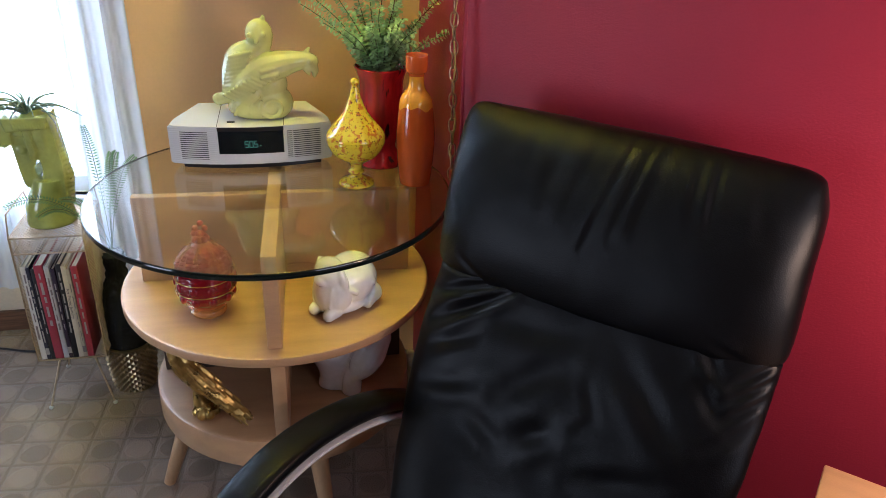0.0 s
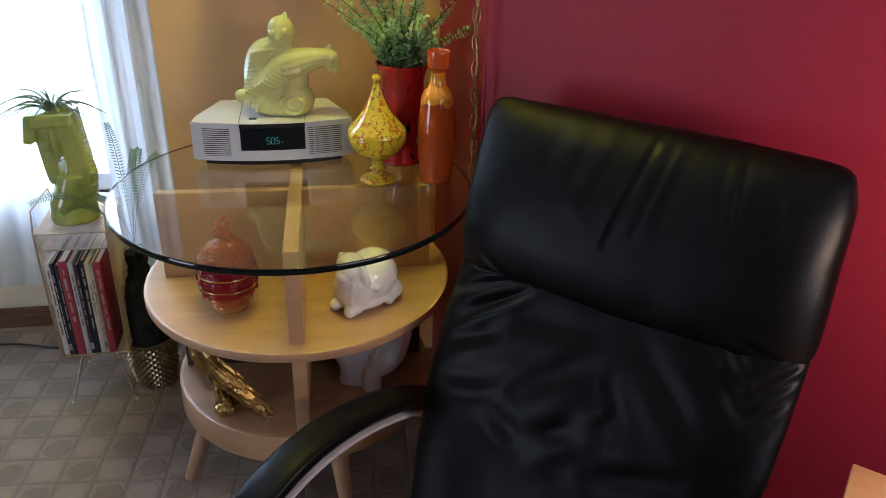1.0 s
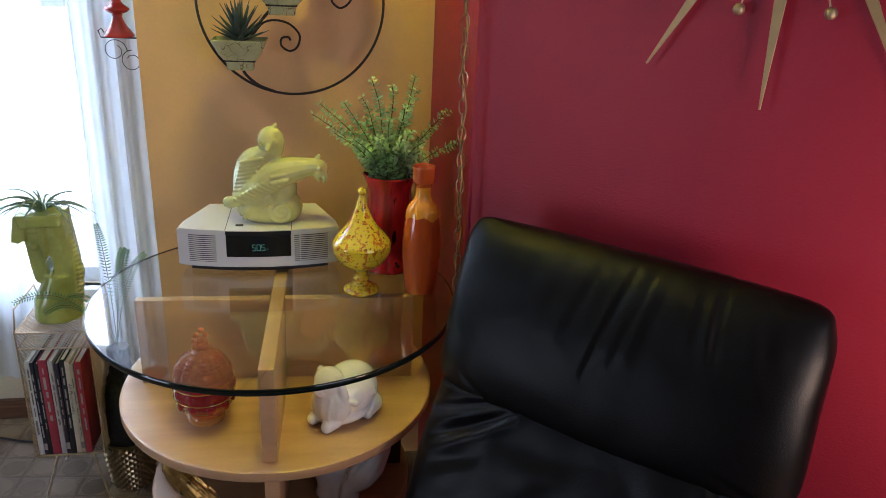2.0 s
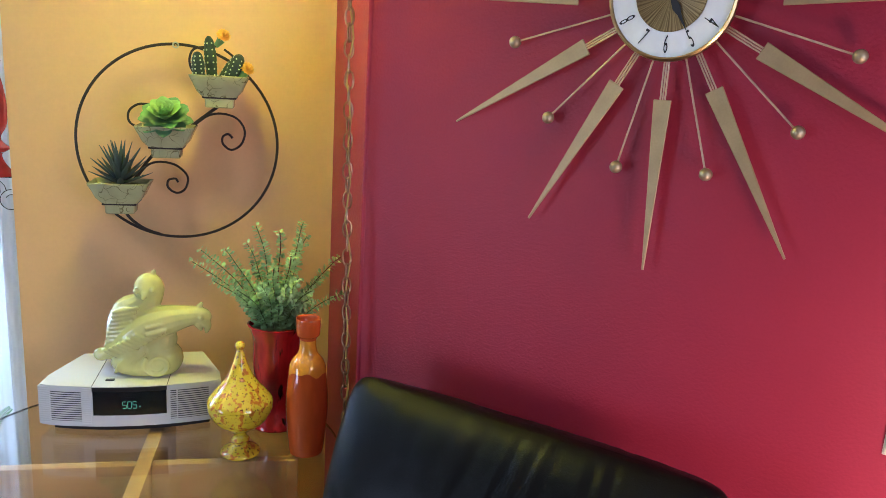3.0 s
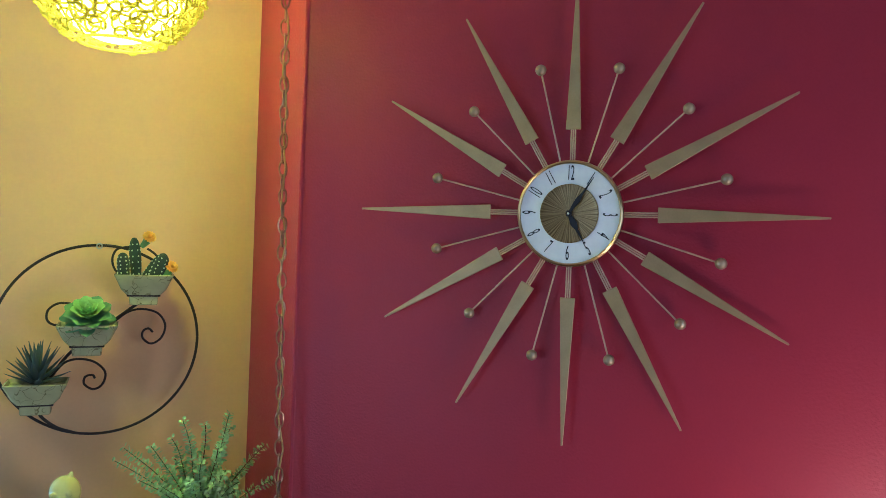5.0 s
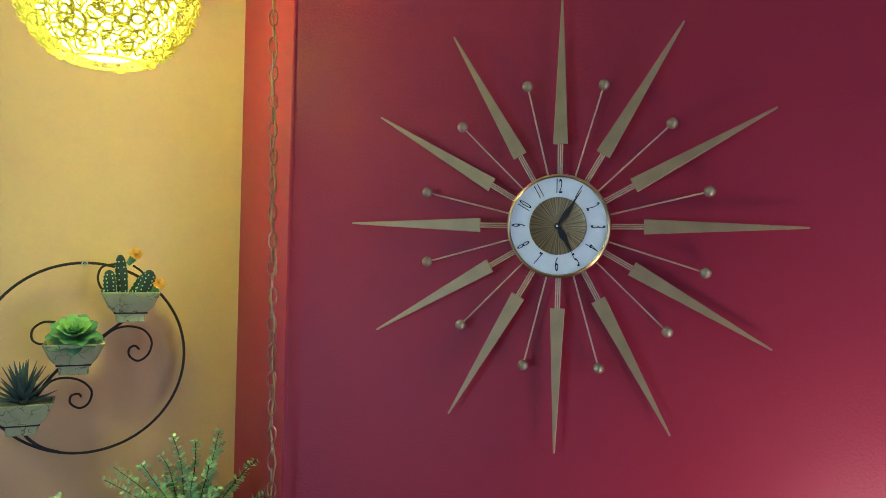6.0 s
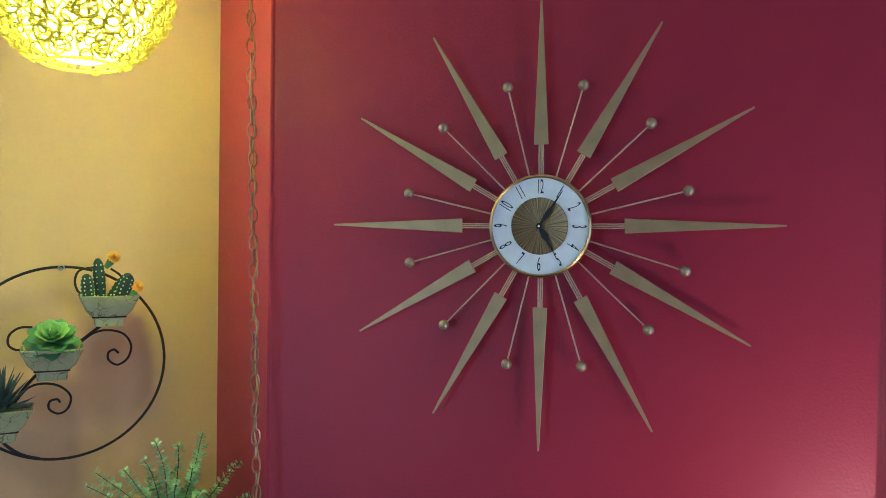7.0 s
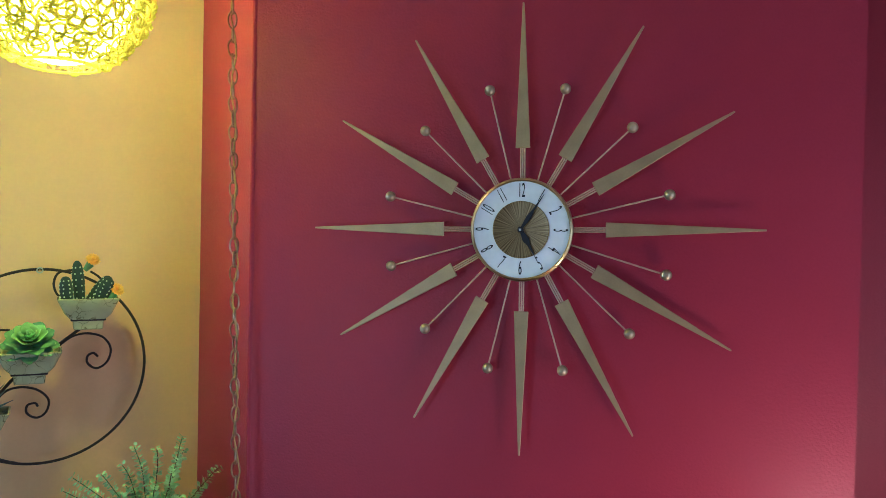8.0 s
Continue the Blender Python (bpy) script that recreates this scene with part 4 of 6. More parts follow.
def rosette(name, label, m, rows, mats, pointed):
    t = thing(name, label, "plant", m)
    shared = {}
    for ri, (n, l, w, th, elev, z, curl) in enumerate(rows):
        me = mesh_of(thick_leaf(l, w, th, curl, pointed=pointed), "leaf", True, 80)
        me.materials.append(mats[ri % len(mats)] if ri < len(mats) else mats[-1])
        for i in range(n):
            ob = new("leaf", me)
            ob.parent = t
            ob.matrix_local = pose(0, 0, z, 0, 0, 360 * i / n + ri * 23 + rng.uniform(-6, 6)) @ pose(0, 0, 0, 0, -elev + rng.uniform(-7, 7), 0)


cactus_group()
rosette("succulent", "bright green rosette succulent in a planter", facing(-0.020, 0.056, 1.320 + 0.076) @ pose(0, 0, 0, 34, 0, 0) @ Matrix.Scale(0.94, 4), [(8, 0.062, 0.036, 0.005, 0, 0.004, 0.004), (8, 0.060, 0.038, 0.005, 18, 0.008, 0.004), (7, 0.052, 0.034, 0.005, 36, 0.011, 0.003), (6, 0.043, 0.028, 0.005, 54, 0.014, 0.0), (5, 0.034, 0.022, 0.005, 70, 0.018, 0.0), (4, 0.024, 0.016, 0.004, 82, 0.022, 0.0)], [SUCC_DARK, SUCC_DARK, SUCC], 1.7)
rosette("agave", "dark blue-grey spiky agave in a planter", facing(-0.119, 0.050, 1.193 + 0.064), [(9, 0.072, 0.016, 0.006, 18, 0.0, 0.006), (9, 0.080, 0.016, 0.006, 40, 0.003, 0.004), (8, 0.088, 0.016, 0.006, 60, 0.006, 0.0), (6, 0.090, 0.014, 0.006, 76, 0.008, 0.0)], [AGAVE], 0.55)

# ---- swag chain and hanging lamp ----
CHAIN_METAL = mat("antique_brass_chain", (0.34, 0.22, 0.14), 0.35, metal=0.9, vary=0.3, scale=60)
CORD = mat("gold_cord", (0.42, 0.30, 0.08), 0.5)


def link_mesh(length=0.0365, width=0.0200, wire=0.0019):
    pts = []
    for i in range(28):
        a = 2 * math.pi * i / 28
        pts.append((math.cos(a) * (width / 2 - wire), 0, math.copysign(abs(math.sin(a)) ** 0.85, math.sin(a)) * (length / 2 - wire)))
    me = mesh_of(tube(pts, wire, 7, True), "chain_link")
    me.materials.append(CHAIN_METAL)
    return me


LINK = link_mesh()


def chain(name, label, x, y, z0, z1, lean=0.0):
    c = thing(name, label, "chain", pose(x, y, z0, 0, lean, 0))
    pitch = 0.0283
    n = int((z1 - z0) / pitch)
    for i in range(n + 1):
        ob = new("chain_link", LINK)
        ob.parent = c
        ob.matrix_local = pose(rng.uniform(-0.0008, 0.0008), 0, i * pitch, 0, rng.uniform(-3, 3), (31 if i % 2 else 121) + 22 * math.sin(i * 0.21) + rng.uniform(-9, 9))
    cord = [(0.005 * math.sin(i * 1.7) + 0.002, 0.004 * math.cos(i * 1.1), (z1 - z0) * i / 60) for i in range(61)]
    part("cord", tube(cord, 0.0019, 6), CORD, c, "gold lamp cord")
    part("ceiling_hook", tube([(0, 0, z1 - z0 - 0.01), (0, 0, CEIL - z0)], 0.003, 8), CHAIN_METAL, c)


chain("swag_chain", "antique brass swag chain with gold cord", -0.210, -0.052, 0.30, CEIL - 0.02, -1.43)
LP = spot(0.028, 0.34, 2.105)
chain("lamp_chain", "antique brass chain of the hanging lamp", LP.x, LP.y, LP.z + 0.19, CEIL - 0.02)

lamp = thing("hanging_lamp", "glowing yellow globe lamp of looped plastic ribbon", "lamp", pose(LP.x, LP.y, LP.z))


def yellow_ribbon():
    m = bpy.data.materials.new("translucent_yellow_ribbon")
    m.use_nodes = True
    t = m.node_tree
    b = t.nodes["Principled BSDF"]
    b.inputs["Base Color"].default_value, b.inputs["Roughness"].default_value = (0.78, 0.70, 0.002, 1), 0.5
    b.inputs["Specular IOR Level"].default_value = 0.15
    tr = t.nodes.new("ShaderNodeBsdfTranslucent")
    tr.inputs[0].default_value = (0.90, 0.80, 0.002, 1)
    mx = t.nodes.new("ShaderNodeMixShader")
    mx.inputs[0].default_value = 0.5
    t.links.new(b.outputs[0], mx.inputs[1])
    t.links.new(tr.outputs[0], mx.inputs[2])
    t.links.new(mx.outputs[0], t.nodes["Material Output"].inputs[0])
    return m


RIB = yellow_ribbon()
SR = 0.160
shade = bmesh.new()
for layer in range(3):
    for i in range(330):
        zz = 1 - 2 * (i + 0.5) / 330
        if zz > 0.90 or (layer == 2 and i % 2):
            continue
        a = i * 2.39996 + layer * 1.3 + rng.uniform(-0.05, 0.05)
        n = Vector((math.sqrt(1 - zz * zz) * math.cos(a), math.sqrt(1 - zz * zz) * math.sin(a), zz))
        o = n.orthogonal().normalized()
        w = n.cross(o)
        rr = rng.uniform(0.009, 0.021)
        if zz * SR - 0.8 * rr * math.sqrt(1 - zz * zz) < -0.895 * SR:
            continue
        ecc, tw = rng.uniform(0.65, 1.0), rng.uniform(0, 6)
        base = n * (SR + rng.uniform(-0.005, 0.006))
        pts = []
        for k in range(14):
            b = 2 * math.pi * k / 14
            x, y = rr * math.cos(b), rr * ecc * math.sin(b)
            p = base + (o * math.cos(tw) + w * math.sin(tw)) * x + (w * math.cos(tw) - o * math.sin(tw)) * y
            pts.append(p.normalized() * (base.length + 0.0035 * math.sin(2 * b + tw) + rng.uniform(-0.002, 0.002)))
        tube(pts, rng.uniform(0.0015, 0.0031), 5, True, shade)
sh = part("shade", shade, RIB, lamp, "yellow looped plastic ribbon shade", angle=80)
sh.visible_shadow = True
ro = SR * math.sqrt(1 - 0.905 ** 2)
part("rim", tube([(ro * math.cos(2 * math.pi * i / 48), ro * math.sin(2 * math.pi * i / 48), -SR * 0.908) for i in range(48)], 0.003, 8, True), RIB, lamp)
gl = part("bulb", ball(0.128, pose(0, 0, -0.015), None, 36, 24), glow_mat("frosted_globe", (1.0, 0.90, 0.20), 7.0), lamp, "glowing frosted inner globe")
gl.visible_shadow = False
part("cap", lathe([(0, SR - 0.01), (0.05, SR - 0.012), (0.045, SR + 0.012), (0.012, SR + 0.03), (0, SR + 0.03)], 32), BRASS, lamp)
# ---- black leather recliner ----
CX = 0.222


def ring_loft(levels, n=88, power=5.0):
    """A cushion: cross-sections (x centre, y, z, tilt, half width, half depth) joined bottom to top, with rounded ends."""
    bm = bmesh.new()
    rings = []
    dense = []
    for k in range(6000):
        c, s = math.cos(2 * math.pi * k / 6000), math.sin(2 * math.pi * k / 6000)
        dense.append((abs(c) ** (2 / power) * (1 if c > 0 else -1), abs(s) ** (2 / 2.3) * (1 if s > 0 else -1)))
    run = [0.0]
    for p, q in zip(dense, dense[1:] + dense[:1]):
        run.append(run[-1] + math.hypot((q[0] - p[0]), 0.22 * (q[1] - p[1])))
    even, j = [], 0
    for k in range(n):
        while run[j + 1] < run[-1] * k / n:
            j += 1
        f = (run[-1] * k / n - run[j]) / max(1e-9, run[j + 1] - run[j])
        p, q = dense[j], dense[(j + 1) % len(dense)]
        even.append((p[0] + (q[0] - p[0]) * f, p[1] + (q[1] - p[1]) * f))
    for cx, cy, cz, tilt, hw, hd in levels:
        ct, st = math.cos(radians(tilt)), math.sin(radians(tilt))
        ring_v = []
        for k in range(n):
            x, d = hw * even[k][0], hd * even[k][1]
            ring_v.append(bm.verts.new((cx + x, cy + d * ct, cz + d * st)))
        rings.append(ring_v)
    for a, b in zip(rings, rings[1:]):
        for k in range(n):
            bm.faces.new((a[k], a[(k + 1) % n], b[(k + 1) % n], b[k]))
    bm.faces.new(rings[0][::-1])
    bm.faces.new(rings[-1])
    return bm


def creases(bm, lines, soft, seed=0.0, amp=0.004, scale=7.0):
    """Folds in leather: grooves with a ridge beside them along (x0, z0, x1, z1, width, depth), over a loose swell."""
    bm.normal_update()
    moves = []
    for v in bm.verts:
        d = amp * noise.noise(Vector((v.co.x * scale + seed, v.co.y * scale, v.co.z * scale))) + amp * 0.45 * noise.noise(Vector((v.co.x * scale * 2.7, v.co.y * 9 + seed, v.co.z * scale * 2.7)))
        for x0, z0, x1, z1, w, dep in lines:
            ex, ez = x1 - x0, z1 - z0
            ln = ex * ex + ez * ez
            t = max(0, min(1, ((v.co.x - x0) * ex + (v.co.z - z0) * ez) / ln))
            px, pz = v.co.x - x0 - ex * t, v.co.z - z0 - ez * t
            side = (px * ez - pz * ex) / math.sqrt(ln)
            dist = math.hypot(px, pz)
            fade = math.sin(math.pi * (0.12 + 0.76 * t))
            if dist < 4 * w:
                d += -dep * fade * math.exp(-(dist / w) ** 2) + 0.75 * dep * fade * math.exp(-(math.hypot(dist - 1.5 * w, 0) / w) ** 2) * (1 if side > 0 else 0.45)
        moves.append((v, v.normal * d * soft))
    for v, m in moves:
        v.co += m
    return bm


def fine(levels, n):
    return smooth_profile(levels, n)


chair = thing("recliner", "black leather recliner with padded headrest and curved arms", "armchair", Matrix())
# back cushion, from the seat up under the headrest
lv = [(CX + 0.01, -0.525, 0.200, 22, 0.20, 0.030), (CX + 0.005, -0.515, 0.212, 22, 0.272, 0.052), (CX, -0.440, 0.34, 21, 0.308, 0.060), (CX, -0.405, 0.40, 20, 0.318, 0.062), (CX, -0.350, 0.52, 17, 0.328, 0.062), (CX, -0.288, 0.63, 15, 0.331, 0.060), (CX, -0.240, 0.715, 14, 0.328, 0.060), (CX, -0.215, 0.765, 12, 0.315, 0.056), (CX, -0.205, 0.785, 10, 0.29, 0.015)]
bm = ring_loft(fine(lv, 18), 300, 6.0)
folds = [(-0.09, 0.692, 0.02, 0.706, 0.006, 0.007), (-0.088, 0.645, 0.055, 0.702, 0.009, 0.012), (-0.072, 0.600, 0.075, 0.690, 0.011, 0.014), (-0.055, 0.562, 0.03, 0.602, 0.013, 0.007),
         (0.105, 0.525, 0.215, 0.608, 0.022, 0.006), (0.262, 0.592, 0.294, 0.545, 0.011, 0.003), (0.298, 0.540, 0.258, 0.512, 0.013, 0.004), (0.165, 0.468, 0.225, 0.502, 0.020, 0.008), (0.08, 0.640, 0.22, 0.655, 0.022, 0.006),
         (0.430, 0.712, 0.470, 0.668, 0.012, 0.006), (0.446, 0.648, 0.490, 0.606, 0.014, 0.006), (0.490, 0.660, 0.545, 0.700, 0.007, 0.0065), (0.486, 0.634, 0.542, 0.672, 0.007, 0.006), (0.490, 0.606, 0.540, 0.642, 0.008, 0.005), (0.480, 0.560, 0.530, 0.596, 0.011, 0.004), (0.32, 0.640, 0.42, 0.56, 0.022, 0.007),
         (0.05, 0.480, 0.15, 0.440, 0.020, 0.006), (-0.05, 0.50, 0.05, 0.53, 0.018, 0.007), (0.28, 0.44, 0.42, 0.48, 0.020, 0.007)]
part("backrest", creases(bm, folds, 0.66, 3.1, 0.005, 6.0), LEATHER, chair, angle=80)
# headrest
lv = [(CX - 0.004, -0.246, 0.688, 16, 0.30, 0.020), (CX - 0.004, -0.245, 0.694, 16, 0.330, 0.048), (CX - 0.004, -0.238, 0.720, 16, 0.340, 0.070), (CX - 0.006, -0.215, 0.790, 15, 0.341, 0.088), (CX - 0.008, -0.188, 0.870, 13, 0.341, 0.087), (CX - 0.009, -0.168, 0.926, 12, 0.339, 0.077), (CX - 0.012, -0.158, 0.960, 10, 0.333, 0.062), (CX - 0.013, -0.154, 0.981, 9, 0.325, 0.042), (CX - 0.018, -0.153, 0.991, 8, 0.308, 0.022), (CX - 0.020, -0.153, 0.995, 8, 0.285, 0.008)]
bm = ring_loft(fine(lv, 20), 340, 5.0)
folds = [(0.228, 0.985, 0.192, 0.81, 0.0075, 0.0034), (0.262, 0.985, 0.236, 0.84, 0.0085, 0.0028), (0.170, 0.980, 0.140, 0.86, 0.011, 0.0030), (0.380, 0.985, 0.392, 0.89, 0.0085, 0.0042), (0.350, 0.980, 0.356, 0.90, 0.009, 0.0028), (0.290, 0.980, 0.275, 0.86, 0.012, 0.0028), (0.115, 0.980, 0.090, 0.87, 0.013, 0.0026), (0.450, 0.980, 0.470, 0.90, 0.012, 0.0026), (0.05, 0.980, 0.035, 0.89, 0.014, 0.0020), (-0.085, 0.84, -0.04, 0.80, 0.012, 0.002), (0.05, 0.955, 0.05, 0.90, 0.012, 0.002), (-0.05, 0.73, 0.0, 0.70, 0.008, 0.003), (0.44, 0.72, 0.50, 0.70, 0.008, 0.003)]
head_pad = part("headrest", creases(bm, folds, 0.62, 8.3, 0.0036, 7.0), LEATHER, chair, angle=80)
for x0, x1 in ((CX - 0.330, CX - 0.235), (CX + 0.235, CX + 0.330)):
    pts = [(x0 + (x1 - x0) * i / 8, -0.292 + 0.03 * (abs(x0 + (x1 - x0) * i / 8 - CX) / 0.33) ** 6, 0.694 - 0.012 * math.sin(math.pi * i / 8) + 0.004) for i in range(9)]
    part("piping", tube(pts, 0.0028, 8), ARM_LEATHER, head_pad)
# seat
lv = [(CX, -0.74, 0.180, 0, 0.235, 0.22), (CX, -0.74, 0.19, 0, 0.25, 0.25), (CX, -0.74, 0.225, 0, 0.258, 0.26), (CX, -0.74, 0.255, 0, 0.25, 0.25), (CX, -0.74, 0.265, 0, 0.22, 0.20)]
part("seat", creases(ring_loft(fine(lv, 5), 90, 5.0), [], 1.0, 1.0, 0.006, 8), LEATHER, chair, angle=80)
# arms: a bent plywood strip under a leather pad
CURVE = [(-0.215, 0.270), (-0.30, 0.335), (-0.40, 0.392), (-0.50, 0.432), (-0.60, 0.457), (-0.68, 0.464), (-0.75, 0.458), (-0.82, 0.436), (-0.885, 0.395), (-0.93, 0.33), (-0.945, 0.24), (-0.93, 0.14), (-0.88, 0.06), (-0.80, 0.03)]


def swept(curve, x0, x1, up0, up1, n=8, crown=0.0):
    """A band of oblong section swept along a curve in the chair's side plane."""
    pts = [Vector((0, y, z)) for y, z in smooth_profile(curve, n)]
    bm = bmesh.new()
    rings = []
    for i, p in enumerate(pts):
        d = (pts[min(len(pts) - 1, i + 1)] - pts[max(0, i - 1)]).normalized()
        up = Vector((0, d.z, -d.y))
        if up.z < 0 and i < len(pts) * 0.6:
            up = -up
        elif i >= len(pts) * 0.6 and up.dot(last) < 0:
            up = -up
        last = up
        sec = []
        m = 20
        for k in range(m):
            a = 2 * math.pi * k / m
            c, s = math.cos(a), math.sin(a)
            x = (x0 + x1) / 2 + (x1 - x0) / 2 * abs(c) ** 0.55 * (1 if c > 0 else -1)
            u = (up0 + up1) / 2 + (up1 - up0) / 2 * abs(s) ** 0.7 * (1 if s > 0 else -1)
            sec.append(bm.verts.new(Vector((x, 0, 0)) + p + up * u))
        rings.append(sec)
    for a, b in zip(rings, rings[1:]):
        for k in range(len(a)):
            bm.faces.new((a[k], a[(k + 1) % len(a)], b[(k + 1) % len(a)], b[k]))
    bm.faces.new(rings[0][::-1])
    bm.faces.new(rings[-1])
    return bm


for sgn in (-1, 1):
    xa, xb = CX + sgn * 0.345, CX + sgn * 0.420
    x0, x1 = min(xa, xb), max(xa, xb)
    arm = part("armrest", swept(CURVE[:11], x0, x1, -0.020, 0.014), ARM_LEATHER, chair, "smooth black leather arm pad", angle=70)
    part("arm_strip", swept(CURVE, x0 - 0.003, x1 + 0.003, -0.0325, -0.0205), GREY_STRIP, arm, "grey bentwood strip under the pad", angle=50)
part("base", lathe([(0, 0), (0.27, 0.0), (0.275, 0.015), (0.26, 0.025), (0.05, 0.035), (0.04, 0.185), (0, 0.185)], 48), BLACK_PLASTIC, chair, "", pose(CX, -0.60, 0))
part("frame_bar", box(CX - 0.42, CX + 0.42, -0.83, -0.77, 0.02, 0.045, 0.004), BLACK_PLASTIC, chair)

# ---- side table with a light wooden top ----
st = thing("side_table", "light maple side table beside the recliner", "table", pose(0.90, -0.52, 0))
part("tabletop", box(-0.245, 0.245, -0.24, 0.24, 0.535, 0.555, 0.003), MAPLE, st)
part("apron", box(-0.22, 0.22, -0.215, 0.215, 0.48, 0.534), MAPLE, st)
for x in (-0.20, 0.20):
    for y in (-0.195, 0.195):
        part("leg", tube([(x, y, 0), (x * 0.97, y * 0.97, 0.48)], 0.018, 12, radii=[0.013, 0.02]), MAPLE_LEG, st)
# ---- curtains ----


def sheer_mat():
    m = mat("sheer_white_curtain", (0.82, 0.84, 0.88), 0.85, vary=0.03, scale=10, bump=0.1, bump_scale=700, fine=0.02)
    t = m.node_tree
    b = t.nodes["Principled BSDF"]
    tr = t.nodes.new("ShaderNodeBsdfTranslucent")
    tr.inputs[0].default_value = (0.86, 0.90, 0.95, 1)
    cl = t.nodes.new("ShaderNodeBsdfTransparent")
    m1, m2 = t.nodes.new("ShaderNodeMixShader"), t.nodes.new("ShaderNodeMixShader")
    m1.inputs[0].default_value, m2.inputs[0].default_value = 0.55, 0.22
    t.links.new(b.outputs[0], m1.inputs[1])
    t.links.new(tr.outputs[0], m1.inputs[2])
    t.links.new(m1.outputs[0], m2.inputs[1])
    t.links.new(cl.outputs[0], m2.inputs[2])
    t.links.new(m2.outputs[0], t.nodes["Material Output"].inputs[0])
    return m


SHEER = sheer_mat()


def curtain(s0, s1, z0, z1, v, folds, seed):
    """A hanging sheer sheet with soft, uneven pleats, gathered a little at the top and hemmed below."""
    bm = bmesh.new()
    nx, nz = int(folds * 14), 34
    grid = []
    for i in range(nx + 1):
        f = i / nx
        col = []
        for j in range(nz + 1):
            h = j / nz
            ph = f * folds * 2 * math.pi + 0.7 * noise.noise(Vector((f * 4 + seed, h * 1.5, 0)))
            amp = 0.020 * (0.75 + 0.5 * noise.noise(Vector((f * 6, seed, h)))) * (1.1 - 0.35 * h)
            s = s0 + (s1 - s0) * (f + 0.02 * math.sin(ph * 0.5 + seed) * (1 - h))
            p = spot(s, v + amp * math.sin(ph) + 0.006 * math.sin(2.3 * ph + seed), z0 + (z1 - z0) * h + 0.006 * math.sin(ph) * (1 - h))
            col.append(bm.verts.new(p))
        grid.append(col)
    for a, b in zip(grid, grid[1:]):
        for j in range(nz):
            bm.faces.new((a[j], b[j], b[j + 1], a[j + 1]))
    return bm


for s0, s1, folds, seed in ((-1.75, -0.635, 13, 1.0), (-0.590, -0.40, 3, 4.0)):
    c = thing("curtain", "sheer white curtain panel hanging in soft pleats", "curtain", Matrix(), "window curtains")
    part("cloth", curtain(s0, s1, 0.19, 2.30, -0.275, folds, seed), SHEER, c, angle=80)
rod = thing("curtain_rod", "white metal curtain rod over the window", "curtain rod", Matrix())
part("pole", tube([spot(-1.85, -0.275, 2.31), spot(-0.38, -0.275, 2.31)], 0.009, 12), FRAME, rod)
for s in (-1.8, -0.40):
    part("bracket", tube([spot(s, -0.275, 2.31), spot(s, WIN, 2.31)], 0.006, 8), FRAME, rod)

# ---- wire rack with books ----
GOLD_WIRE = mat("gold_wire", (0.48, 0.36, 0.22), 0.35, metal=0.8, vary=0.2, scale=60)
rack = thing("wire_rack", "gold wire mesh record rack on thin legs", "rack", facing(-0.613, 0.0, 0.0))
RX, RY, RB, RT = 0.087, 0.10, 0.165, 0.535


def wires(lines, r=0.0008):
    bm = bmesh.new()
    for a, b in lines:
        tube([a, b], r, 4, bm=bm)
    return bm


def loop(z, rx=RX, ry=RY, r=0.0022):
    return tube([(rx, ry, z), (-rx, ry, z), (-rx, -ry, z), (rx, -ry, z)], r, 8, True)


part("shelf_frame", loop(RB), GOLD_WIRE, rack)
part("shelf_frame", loop(RT), GOLD_WIRE, rack)
part("shelf_frame", loop(RT - 0.045), GOLD_WIRE, rack)
for x in (-RX, RX):
    for y in (-RY, RY):
        part("upright", tube([(x, y, RB), (x, y, RT)], 0.0022, 8), GOLD_WIRE, rack)
    part("handle", tube([(x, -RY, RT), (x * 1.02, -RY * 0.75, RT + 0.055), (x * 1.02, RY * 0.75, RT + 0.055), (x, RY, RT)], 0.0022, 8), GOLD_WIRE, rack)
    for y in (-RY, RY):
        lg = part("leg", tube([(x * 0.45, y * 0.6, RB), (x * 0.98, y * 1.0, 0.006)], 0.0028, 8), GOLD_WIRE, rack)
        part("foot", ball(0.006, pose(x * 0.98, y, 0.006), None, 10, 8), mat("clear_rubber_foot", (0.6, 0.58, 0.52), 0.3), lg)
st_ = 0.0115
for z in (RB, RT, RT - 0.045):
    ln = []
    n = int((2 * RX + 2 * RY) / st_)
    for k in range(-n, n):
        for sg in (1, -1):
            c = k * st_
            pts = []
            for x in (-RX, RX):
                y = sg * x + c
                if -RY <= y <= RY:
                    pts.append((x, y, z))
            for y in (-RY, RY):
                x = (y - c) * sg
                if -RX < x < RX:
                    pts.append((x, y, z))
            if len(pts) >= 2:
                ln.append((pts[0], pts[1]))
    tagged(part("mesh_panel", wires(ln, 0.0009), GOLD_WIRE, rack, "fine gold wire mesh"), kind="stuff")
for x in (-RX, RX):
    ln = []
    h = RT - RB
    for k in range(-80, 80):
        for sg in (1, -1):
            c = RB + k * st_
            pts = []
            for y in (-RY, RY):
                z = sg * (y + RY) + c
                if RB <= z <= RT:
                    pts.append((x, y, z))
            for z in (RB, RT):
                y = (z - c) * sg - RY
                if -RY < y < RY:
                    pts.append((x, y, z))
            if len(pts) >= 2:
                ln.append((pts[0], pts[1]))
    tagged(part("mesh_panel", wires(ln, 0.0009), GOLD_WIRE, rack, "fine gold wire mesh"), kind="stuff")

